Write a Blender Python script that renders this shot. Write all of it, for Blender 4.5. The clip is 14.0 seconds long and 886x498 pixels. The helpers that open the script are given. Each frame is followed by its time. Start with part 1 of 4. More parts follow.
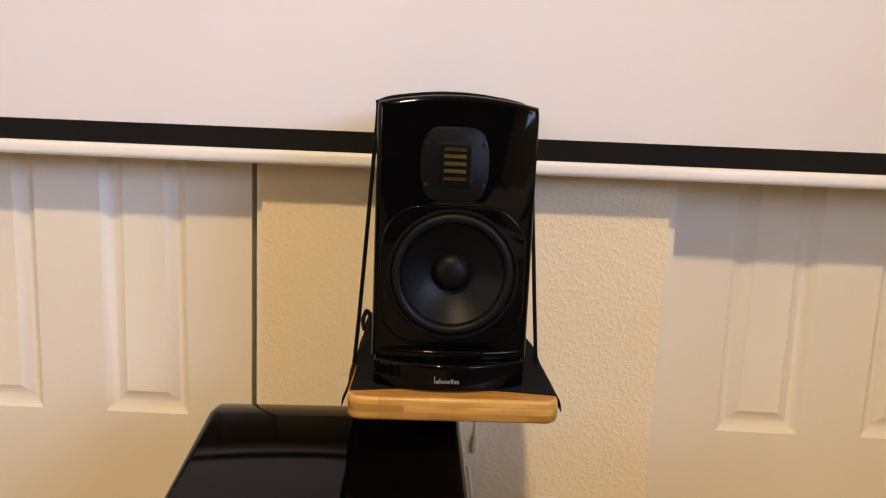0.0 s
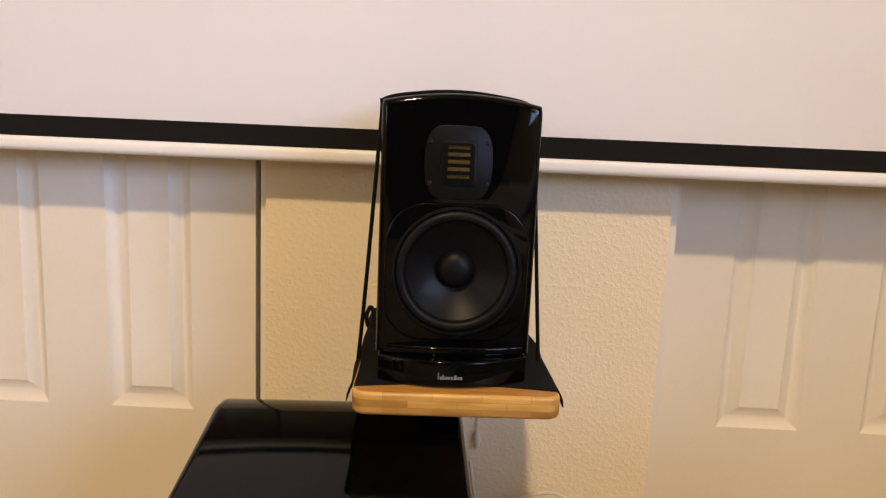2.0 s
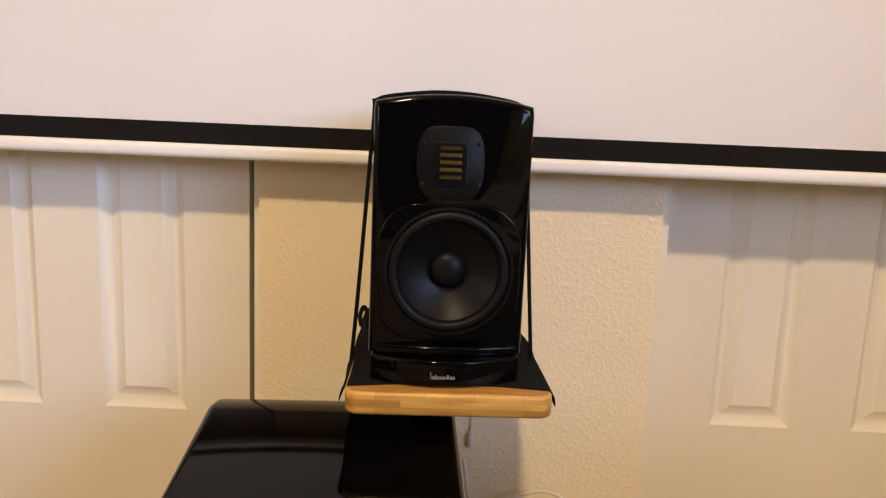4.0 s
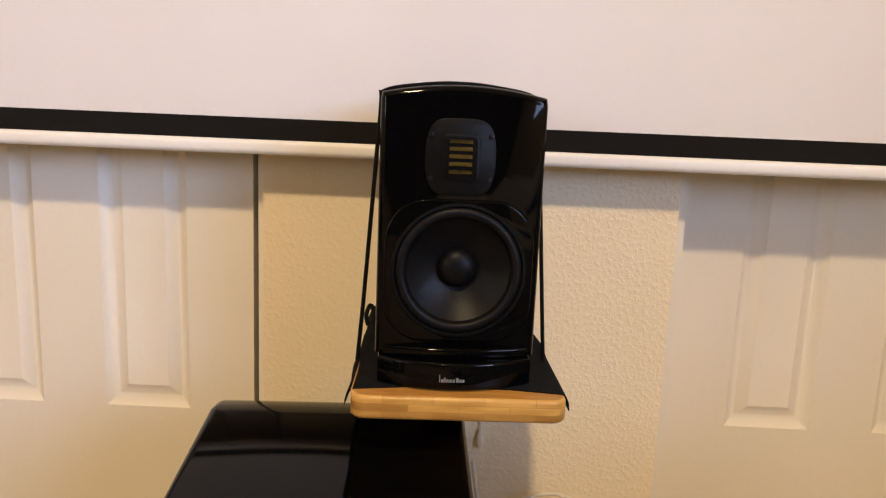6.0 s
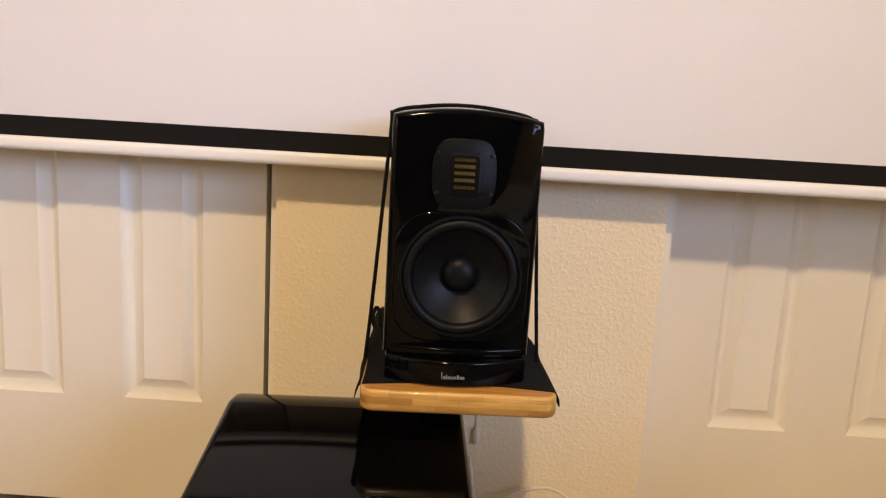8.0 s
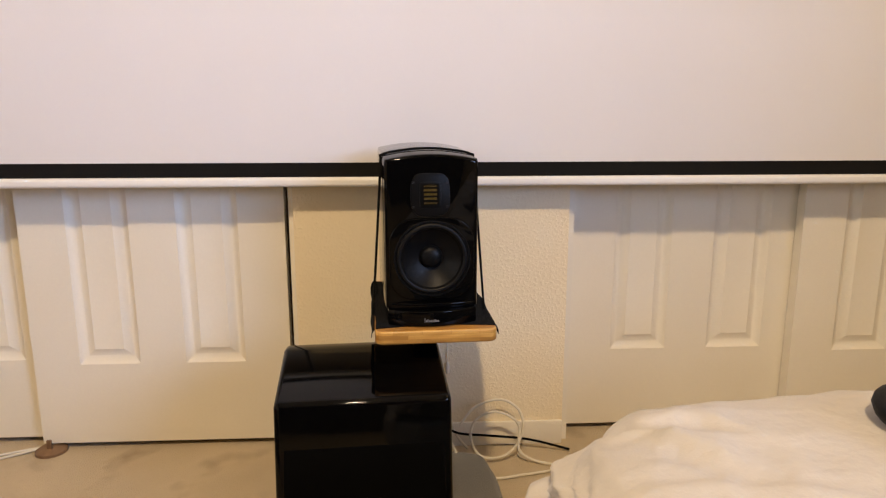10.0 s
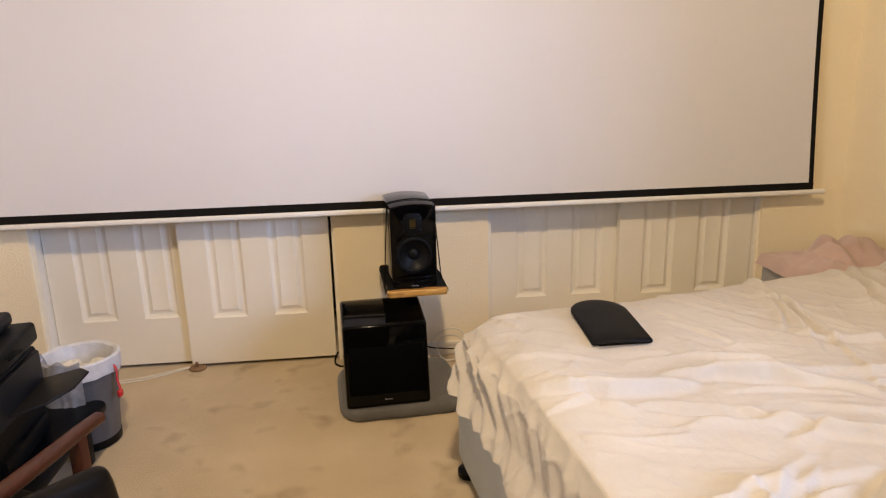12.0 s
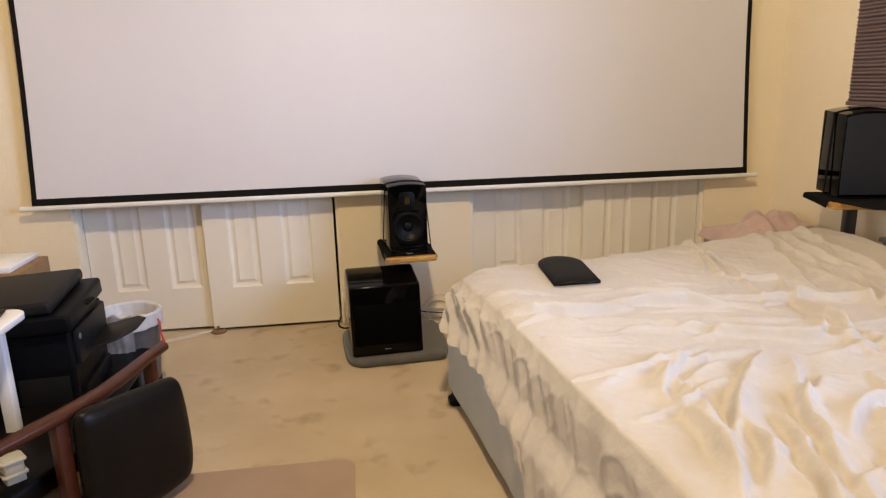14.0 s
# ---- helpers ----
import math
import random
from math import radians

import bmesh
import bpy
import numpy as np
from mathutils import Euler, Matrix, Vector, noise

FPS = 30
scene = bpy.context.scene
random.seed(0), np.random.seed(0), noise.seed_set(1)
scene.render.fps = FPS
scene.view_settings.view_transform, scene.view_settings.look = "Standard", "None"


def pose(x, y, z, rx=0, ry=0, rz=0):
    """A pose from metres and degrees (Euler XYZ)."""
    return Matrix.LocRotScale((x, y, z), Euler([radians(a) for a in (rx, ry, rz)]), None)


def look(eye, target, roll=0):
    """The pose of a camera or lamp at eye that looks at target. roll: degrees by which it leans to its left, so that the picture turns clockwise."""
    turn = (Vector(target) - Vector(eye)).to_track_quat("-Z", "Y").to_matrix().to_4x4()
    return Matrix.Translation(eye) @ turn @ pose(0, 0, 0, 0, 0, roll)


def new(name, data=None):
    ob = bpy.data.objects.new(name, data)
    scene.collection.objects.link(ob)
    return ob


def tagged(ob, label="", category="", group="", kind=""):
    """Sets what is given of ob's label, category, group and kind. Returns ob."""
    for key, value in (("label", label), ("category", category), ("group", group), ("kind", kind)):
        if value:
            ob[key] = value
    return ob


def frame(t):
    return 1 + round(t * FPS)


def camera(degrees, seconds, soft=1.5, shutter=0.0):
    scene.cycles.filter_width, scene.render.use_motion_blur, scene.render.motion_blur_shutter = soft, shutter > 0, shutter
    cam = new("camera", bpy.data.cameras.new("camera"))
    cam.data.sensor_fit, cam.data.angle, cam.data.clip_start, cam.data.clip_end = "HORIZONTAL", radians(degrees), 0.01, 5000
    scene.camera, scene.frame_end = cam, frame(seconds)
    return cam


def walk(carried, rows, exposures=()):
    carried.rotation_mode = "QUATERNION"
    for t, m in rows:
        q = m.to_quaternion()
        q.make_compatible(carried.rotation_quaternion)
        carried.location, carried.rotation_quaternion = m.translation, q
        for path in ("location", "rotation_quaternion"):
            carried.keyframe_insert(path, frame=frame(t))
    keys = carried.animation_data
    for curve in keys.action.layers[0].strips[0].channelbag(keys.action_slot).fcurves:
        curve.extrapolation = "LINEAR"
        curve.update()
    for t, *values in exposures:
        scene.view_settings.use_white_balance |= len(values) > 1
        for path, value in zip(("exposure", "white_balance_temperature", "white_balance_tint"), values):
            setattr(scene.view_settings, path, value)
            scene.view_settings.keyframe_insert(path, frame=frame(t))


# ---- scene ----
cam = camera(66.5, 14.0, soft=1.25)
PATH = [
    (0, (0.934, -1.091, 0.682), (0.906, 0.888, 0.392), 2.4),
    (0.5, (0.932, -1.092, 0.681), (0.902, 0.885, 0.381), 2.5),
    (1, (0.933, -1.092, 0.682), (0.904, 0.884, 0.375), 2.5),
    (1.5, (0.93, -1.089, 0.686), (0.901, 0.886, 0.375), 2.6),
    (2, (0.931, -1.097, 0.685), (0.901, 0.88, 0.381), 2.5),
    (2.5, (0.93, -1.098, 0.685), (0.903, 0.879, 0.383), 2.5),
    (3, (0.935, -1.1, 0.69), (0.918, 0.877, 0.386), 2.5),
    (5.5, (0.934, -1.089, 0.682), (0.909, 0.885, 0.362), 2.2),
    (6, (0.932, -1.07, 0.687), (0.894, 0.902, 0.36), 2.4),
    (6.5, (0.921, -1.084, 0.678), (0.882, 0.889, 0.353), 2.6),
    (7, (0.94, -1.113, 0.681), (0.901, 0.861, 0.361), 3.0),
    (7.5, (0.935, -1.129, 0.7), (0.902, 0.845, 0.379), 3.3),
    (8, (0.925, -1.135, 0.703), (0.896, 0.839, 0.386), 3.4),
    (8.2, (0.933, -1.141, 0.707), (0.893, 0.831, 0.378), 3.7),
    (10.3, (0.865, -1.765, 0.869), (0.999, 0.184, 0.439), -0.5),
    (10.5, (0.83, -1.909, 0.937), (0.98, 0.027, 0.456), -0.6),
    (11, (0.799, -2.262, 1.06), (0.974, -0.33, 0.575), -1.0),
    (11.5, (0.8, -2.565, 1.135), (0.984, -0.631, 0.66), -1.4),
    (12, (0.791, -2.772, 1.188), (0.993, -0.846, 0.688), -1.4),
    (12.5, (0.834, -2.958, 1.185), (1.039, -1.042, 0.648), -1.2),
    (13, (0.825, -3.058, 1.183), (1.066, -1.158, 0.607), -0.7),
    (13.5, (0.727, -3.146, 1.187), (0.986, -1.241, 0.637), -0.9),
    (14, (0.7, -3.24, 1.171), (0.958, -1.318, 0.683), -1.5),
]
EXPOSURES = [(0, 0.24, 7050, 11), (8.2, 0.26, 7050, 11), (10.3, 0.14, 6700, 10), (11.5, 0.03, 6650, 10), (12.5, -0.02, 6650, 10), (14, -0.03, 6450, 9)]
walk(cam, [(t, look(eye, target, roll)) for t, eye, target, roll in PATH], EXPOSURES)

# ---- world and lamps ----
world = bpy.data.worlds.new("world")
scene.world = world
world.use_nodes = True
world.node_tree.nodes["Background"].inputs[0].default_value = (0.7, 0.82, 1.0, 1)
world.node_tree.nodes["Background"].inputs[1].default_value = 0.3


def area_lamp(name, m, sx, sy, watts, colour, shape="RECTANGLE"):
    lamp = bpy.data.lights.new(name, "AREA")
    lamp.shape, lamp.size, lamp.size_y, lamp.energy, lamp.color = shape, sx, sy, watts, colour
    ob = new(name, lamp)
    ob.matrix_world = m
    return ob


# daylight in the east window's opening, and the warm lamp under the high ceiling
daylight = area_lamp("window_daylight", look((2.82, -2.85, 1.50), (-1.25, -0.1, 1.15)), 1.0, 1.1, 19.0, (0.40, 0.57, 1.0))
daylight.data.spread = radians(82)
# unseen fill in an added west window, narrowed onto the dim east wall
west_fill = area_lamp("west_fill_light", look((-1.47, -3.25, 1.50), (2.86, -0.8, 2.10)), 1.0, 1.1, 8.0, (0.88, 0.92, 1.0))
west_fill.data.spread = radians(76)
area_lamp("ceiling_lamp_light", look((0.80, -2.75, 3.36), (0.80, -2.0, 0)), 0.24, 0.24, 87, (1.0, 0.765, 0.495), "DISK")


# ---- materials ----
def material(name, low, high=None, rough=0.6, metal=0.0, coat=0.0, grain=0.0, stain=3.0, fine=90.0, bump=0.0, stretch=(1, 1, 1), mix=0.5, rough_var=0.0, sheen=0.0, spec=0.5):
    """Two colours mixed by a broad and a fine noise, with relief from the fine one."""
    m = bpy.data.materials.new(name)
    m.use_nodes = True
    t = m.node_tree
    n, link = t.nodes, t.links.new
    b = n["Principled BSDF"]
    b.inputs["Roughness"].default_value, b.inputs["Metallic"].default_value = rough, metal
    b.inputs["Coat Weight"].default_value, b.inputs["Sheen Weight"].default_value = coat, sheen
    b.inputs["Coat Roughness"].default_value = 0.03
    b.inputs["Specular IOR Level"].default_value = spec
    co, mp = n.new("ShaderNodeTexCoord"), n.new("ShaderNodeMapping")
    mp.inputs["Scale"].default_value = stretch
    link(co.outputs["Object"], mp.inputs["Vector"])
    broad, small = n.new("ShaderNodeTexNoise"), n.new("ShaderNodeTexNoise")
    broad.inputs["Scale"].default_value, broad.inputs["Detail"].default_value = stain, 5
    small.inputs["Scale"].default_value, small.inputs["Detail"].default_value = fine, 4
    for x in (broad, small):
        link(mp.outputs["Vector"], x.inputs["Vector"])
    both = n.new("ShaderNodeMix")
    both.inputs[0].default_value = mix
    link(broad.outputs[0], both.inputs[2])
    link(small.outputs[0], both.inputs[3])
    ramp = n.new("ShaderNodeValToRGB")
    ramp.color_ramp.elements[0].position, ramp.color_ramp.elements[1].position = 0.36, 0.64
    ramp.color_ramp.elements[0].color, ramp.color_ramp.elements[1].color = (*low, 1), (*(high or low), 1)
    link(both.outputs[0], ramp.inputs[0])
    link(ramp.outputs[0], b.inputs["Base Color"])
    if rough_var:
        rr = n.new("ShaderNodeMapRange")
        rr.inputs[3].default_value, rr.inputs[4].default_value = rough - rough_var, rough + rough_var
        link(broad.outputs[0], rr.inputs[0])
        link(rr.outputs[0], b.inputs["Roughness"])
    if bump:
        bp = n.new("ShaderNodeBump")
        bp.inputs["Strength"].default_value, bp.inputs["Distance"].default_value = 1.0, bump
        link(small.outputs[0], bp.inputs["Height"])
        link(bp.outputs[0], b.inputs["Normal"])
    return m


def plaster(name, low, high):
    """Painted wall with a knocked-down spatter texture."""
    m = material(name, low, high, rough=0.55, stain=1.3, fine=220, mix=0.15)
    t = m.node_tree
    n, link = t.nodes, t.links.new
    co = n["Texture Coordinate"]
    a, c = n.new("ShaderNodeTexNoise"), n.new("ShaderNodeTexNoise")
    a.inputs["Scale"].default_value, a.inputs["Detail"].default_value, a.inputs["Distortion"].default_value = 135, 5, 0.15
    c.inputs["Scale"].default_value, c.inputs["Detail"].default_value = 240, 3
    ramp = n.new("ShaderNodeValToRGB")
    ramp.color_ramp.elements[0].position, ramp.color_ramp.elements[1].position = 0.46, 0.68
    ad = n.new("ShaderNodeMath")
    ad.operation, ad.inputs[1].default_value = "MULTIPLY_ADD", 0.16
    link(co.outputs["Object"], a.inputs["Vector"])
    link(co.outputs["Object"], c.inputs["Vector"])
    link(a.outputs[0], ramp.inputs[0])
    link(c.outputs[0], ad.inputs[0])
    link(ramp.outputs[0], ad.inputs[2])
    bp = n.new("ShaderNodeBump")
    bp.inputs["Strength"].default_value, bp.inputs["Distance"].default_value = 0.7, 0.0009
    link(ad.outputs[0], bp.inputs["Height"])
    link(bp.outputs[0], n["Principled BSDF"].inputs["Normal"])
    return m


def carpet_material():
    """Short worn pile with broad soil patches and a few dark spots."""
    m = material("beige_carpet", (0.47, 0.365, 0.222), (0.63, 0.51, 0.34), rough=0.95, stain=3.4, fine=330, bump=0.005, mix=0.5, sheen=0.25, spec=0.1)
    t = m.node_tree
    n, link = t.nodes, t.links.new
    b = n["Principled BSDF"]
    base = b.inputs["Base Color"].links[0].from_socket
    spots, marks = n.new("ShaderNodeTexNoise"), n.new("ShaderNodeValToRGB")
    spots.inputs["Scale"].default_value, spots.inputs["Detail"].default_value = 6.5, 7
    marks.color_ramp.elements[0].position, marks.color_ramp.elements[1].position = 0.57, 0.74
    marks.color_ramp.elements[0].color, marks.color_ramp.elements[1].color = (1, 1, 1, 1), (0.62, 0.57, 0.51, 1)
    mul = n.new("ShaderNodeMix")
    mul.data_type, mul.blend_type = "RGBA", "MULTIPLY"
    mul.inputs[0].default_value = 1.0
    link(n["Texture Coordinate"].outputs["Object"], spots.inputs["Vector"])
    link(spots.outputs[0], marks.inputs[0])
    link(base, mul.inputs[6])
    link(marks.outputs[0], mul.inputs[7])
    link(mul.outputs[2], b.inputs["Base Color"])
    return m


def bamboo_material():
    """Laminated bamboo: strips along x with short darker knots."""
    m = material("bamboo", (0.46, 0.235, 0.048), (0.66, 0.385, 0.10), rough=0.38, stain=9, fine=70, stretch=(0.25, 2.4, 2.4), mix=0.6, bump=0.0004, coat=0.25)
    t = m.node_tree
    n, link = t.nodes, t.links.new
    b = n["Principled BSDF"]
    base = b.inputs["Base Color"].links[0].from_socket
    bricks, mp = n.new("ShaderNodeTexBrick"), n.new("ShaderNodeMapping")
    mp.inputs["Rotation"].default_value = (radians(90), 0, 0)
    bricks.inputs["Scale"].default_value = 1.0
    bricks.inputs["Brick Width"].default_value, bricks.inputs["Row Height"].default_value = 0.052, 0.0080
    bricks.inputs["Mortar Size"].default_value = 0.0003
    bricks.inputs["Color1"].default_value, bricks.inputs["Color2"].default_value, bricks.inputs["Mortar"].default_value = (1, 1, 1, 1), (0.52, 0.43, 0.34, 1), (0.62, 0.5, 0.4, 1)
    mul = n.new("ShaderNodeMix")
    mul.data_type, mul.blend_type = "RGBA", "MULTIPLY"
    mul.inputs[0].default_value = 0.85
    link(n["Texture Coordinate"].outputs["Object"], mp.inputs["Vector"])
    link(mp.outputs[0], bricks.inputs["Vector"])
    link(base, mul.inputs[6])
    link(bricks.outputs[0], mul.inputs[7])
    link(mul.outputs[2], b.inputs["Base Color"])
    return m


WALL = plaster("cream_wall_paint", (0.85, 0.735, 0.515), (0.89, 0.78, 0.565))
# dark tone invented for the unseen south wall so black gloss reflects little
DARK_BACK = plaster("dark_wall_for_reflections", (0.045, 0.038, 0.033), (0.06, 0.05, 0.044))
CEIL = plaster("ceiling_paint", (0.74, 0.72, 0.68), (0.80, 0.78, 0.74))
DOOR = material("door_paint", (0.79, 0.735, 0.61), (0.84, 0.785, 0.665), rough=0.42, stain=1.8, fine=160, bump=0.00012, mix=0.2)
TRIM = material("trim_paint", (0.8, 0.75, 0.64), (0.84, 0.79, 0.68), rough=0.45, stain=4, fine=120, mix=0.3)
CARPET = carpet_material()
FABRIC = material("screen_fabric", (0.68, 0.665, 0.675), (0.72, 0.705, 0.715), rough=0.85, stain=0.9, fine=500, mix=0.15, bump=0.0001)
BORDER = material("screen_black_border", (0.009, 0.0085, 0.008), (0.013, 0.012, 0.0115), rough=0.9, stain=3, fine=400, spec=0.1)
RAIL = material("white_enamel", (0.80, 0.79, 0.77), (0.84, 0.83, 0.81), rough=0.35, stain=2, fine=90, mix=0.2)
GLOSS = material("black_piano_lacquer", (0.0010, 0.0010, 0.0012), (0.0018, 0.0018, 0.0020), rough=0.05, stain=6, fine=120, spec=0.15)
LACQUER = material("black_cabinet_lacquer", (0.0010, 0.0010, 0.0012), (0.0018, 0.0018, 0.0020), rough=0.06, stain=6, fine=120, spec=0.18)
SATIN = material("black_satin_plastic", (0.0020, 0.0022, 0.0026), (0.0034, 0.0036, 0.0042), rough=0.42, stain=12, fine=300, rough_var=0.05, spec=0.12)
RUBBER = material("black_rubber", (0.0022, 0.0022, 0.0025), (0.0040, 0.0040, 0.0043), rough=0.45, stain=20, fine=300, spec=0.16)
CONE = material("woofer_cone", (0.0020, 0.0022, 0.0027), (0.0034, 0.0037, 0.0044), rough=0.42, stain=25, fine=240, rough_var=0.05, spec=0.14)
GOLD = material("folded_gold_foil", (0.085, 0.058, 0.011), (0.17, 0.118, 0.027), rough=0.34, metal=0.85, stain=80, fine=600)
STEEL = material("dark_screw_steel", (0.02, 0.02, 0.022), (0.035, 0.035, 0.038), rough=0.3, metal=0.9, stain=60)
MARK = material("silver_print", (0.15, 0.15, 0.155), (0.20, 0.20, 0.21), rough=0.4, stain=60)
BAMBOO = bamboo_material()
FELT_AND_GAPS = material("black_felt_and_gaps", (0.0025, 0.0025, 0.0025), (0.006, 0.006, 0.006), rough=1.0, stain=14, fine=700, bump=0.0008, spec=0.05, sheen=0.02)
CORD = material("black_elastic", (0.003, 0.003, 0.003), (0.006, 0.006, 0.006), rough=0.9, stain=30, fine=900, bump=0.0004, spec=0.15)
GRILLE = material("black_grille_cloth", (0.0010, 0.0010, 0.0012), (0.0020, 0.0020, 0.0022), rough=0.7, stain=4, fine=1200, bump=0.0003, spec=0.04)
# the blue of reflected daylight is put into this black cloth's colour
BLUE_LIT_GRILLE = material("black_grille_blue_reflection", (0.004, 0.007, 0.017), (0.007, 0.012, 0.027), rough=0.75, stain=4, fine=1200, bump=0.0003)
CUSHION = material("grey_plush", (0.085, 0.083, 0.080), (0.14, 0.135, 0.13), rough=1.0, stain=14, fine=500, bump=0.003, sheen=0.3, spec=0.05)
SHEET = material("cream_bedsheet", (0.495, 0.455, 0.40), (0.56, 0.52, 0.465), rough=0.7, stain=3, fine=46, mix=0.2, bump=0.0028, sheen=0.15, spec=0.28)
TICKING = material("grey_box_spring_cloth", (0.42, 0.45, 0.45), (0.52, 0.54, 0.53), rough=0.9, stain=7, fine=600, bump=0.0004, spec=0.15)
PADMAT = material("black_vinyl", (0.003, 0.003, 0.0035), (0.005, 0.005, 0.0056), rough=0.55, stain=9, fine=600, bump=0.0003, spec=0.16)
LEATHER = material("dark_brown_leatherette", (0.0048, 0.0038, 0.0034), (0.0078, 0.0064, 0.0056), rough=0.38, stain=8, fine=450, bump=0.0003, rough_var=0.05, spec=0.17)
WOOD = material("mahogany", (0.034, 0.0085, 0.004), (0.068, 0.018, 0.0075), rough=0.34, stain=7, fine=55, stretch=(5, 0.6, 5), mix=0.6, spec=0.35)
PLASTIC = material("black_printer_plastic", (0.003, 0.0034, 0.0046), (0.0055, 0.006, 0.0075), rough=0.4, stain=10, fine=500, bump=0.0002, rough_var=0.06, spec=0.08)
GREYPL = material("dark_grey_plastic", (0.008, 0.008, 0.0095), (0.013, 0.013, 0.0145), rough=0.5, stain=10, fine=400, rough_var=0.05, spec=0.15)
BINMAT = material("grey_bin_plastic", (0.075, 0.075, 0.082), (0.12, 0.12, 0.128), rough=0.45, stain=8, fine=300, rough_var=0.08)
BAGMAT = material("grey_plastic_bag", (0.17, 0.17, 0.185), (0.25, 0.25, 0.27), rough=0.4, stain=16, fine=50, bump=0.002)
LINER = material("white_bin_liner", (0.48, 0.49, 0.52), (0.60, 0.60, 0.62), rough=0.35, stain=18, fine=40, bump=0.001)
TISSUE = material("crumpled_tissue", (0.60, 0.57, 0.53), (0.70, 0.68, 0.64), rough=0.9, stain=30, fine=120, bump=0.004)
RED = material("red_drawstring", (0.42, 0.012, 0.014), (0.58, 0.03, 0.03), rough=0.4, stain=40)
WHITEPL = material("white_laminate", (0.78, 0.79, 0.82), (0.83, 0.84, 0.86), rough=0.3, stain=4, fine=200, mix=0.2)
CARDBOARD = material("brown_cardboard", (0.23, 0.135, 0.065), (0.32, 0.20, 0.10), rough=0.85, stain=10, fine=300)
BEIGE = material("beige_plastic", (0.38, 0.35, 0.26), (0.47, 0.44, 0.34), rough=0.5, stain=12, fine=300)
PINK = material("pink_fleece", (0.46, 0.32, 0.275), (0.58, 0.42, 0.365), rough=1.0, stain=12, fine=240, bump=0.003, sheen=0.4, spec=0.05)
SHADE = material("mauve_pleated_shade", (0.145, 0.105, 0.105), (0.19, 0.14, 0.135), rough=0.85, stain=5, fine=500, spec=0.15)
RUG = material("taupe_floor_mat", (0.33, 0.24, 0.18), (0.4, 0.3, 0.225), rough=0.8, stain=5, fine=500, bump=0.0008, spec=0.2)
WIRE = material("white_cable", (0.66, 0.61, 0.50), (0.74, 0.69, 0.58), rough=0.45, stain=20)
GREYBOX = material("grey_laminate", (0.27, 0.26, 0.25), (0.33, 0.32, 0.30), rough=0.5, stain=5, fine=200)
NAVYSTEEL = material("dark_blue_steel", (0.010, 0.013, 0.020), (0.016, 0.019, 0.028), rough=0.4, stain=10)
BROWNPL = material("brown_floor_guide", (0.16, 0.09, 0.045), (0.22, 0.13, 0.07), rough=0.5, stain=30)
GLASS = material("window_glass", (0.9, 0.95, 1.0), rough=0.02)
GLASS.node_tree.nodes["Principled BSDF"].inputs["Transmission Weight"].default_value = 1.0
LAMPGLASS = bpy.data.materials.new("lit_lamp_glass")
LAMPGLASS.use_nodes = True
LAMPGLASS.node_tree.nodes["Principled BSDF"].inputs["Emission Color"].default_value = (1.0, 0.78, 0.5, 1)
LAMPGLASS.node_tree.nodes["Principled BSDF"].inputs["Emission Strength"].default_value = 4.0


# ---- mesh helpers ----
def add_box(bm, a, b):
    made = bmesh.ops.create_cube(bm, size=1)["verts"]
    for v in made:
        v.co = Vector([(a[i] + b[i]) / 2 + v.co[i] * (b[i] - a[i]) for i in range(3)])
    return made


def boxes(*pairs):
    bm = bmesh.new()
    for a, b in pairs:
        add_box(bm, a, b)
    return bm


def round_box(a, b, r=0.004, seg=2):
    bm = boxes((a, b))
    bmesh.ops.bevel(bm, geom=bm.edges[:], offset=r, segments=seg, affect="EDGES", profile=0.5)
    return bm


def prism(outline, axis, lo, hi, r=0.0, seg=2):
    """A flat outline pushed along an axis; r rounds the rims of both ends."""
    bm = bmesh.new()
    place = {"x": lambda p, d: (d, p[0], p[1]), "y": lambda p, d: (p[0], d, p[1]), "z": lambda p, d: (p[0], p[1], d)}[axis]
    near = [bm.verts.new(place(p, lo)) for p in outline]
    far = [bm.verts.new(place(p, hi)) for p in outline]
    a, b = bm.faces.new(near), bm.faces.new(far[::-1])
    for i in range(len(outline)):
        j = (i + 1) % len(outline)
        bm.faces.new((near[j], near[i], far[i], far[j]))
    bmesh.ops.recalc_face_normals(bm, faces=bm.faces[:])
    if r:
        bmesh.ops.bevel(bm, geom=list({e for f in (a, b) for e in f.edges}), offset=r, segments=seg, affect="EDGES", profile=0.5)
    return bm


def rounded(w, d, r, n=6, cx=0.0, cy=0.0):
    """A rounded rectangle as an outline."""
    pts = []
    for sx, sy, start in ((1, 1, 0), (-1, 1, 90), (-1, -1, 180), (1, -1, 270)):
        for k in range(n + 1):
            t = radians(start + 90 * k / n)
            pts.append((cx + sx * (w / 2 - r) + r * math.cos(t), cy + sy * (d / 2 - r) + r * math.sin(t)))
    return pts


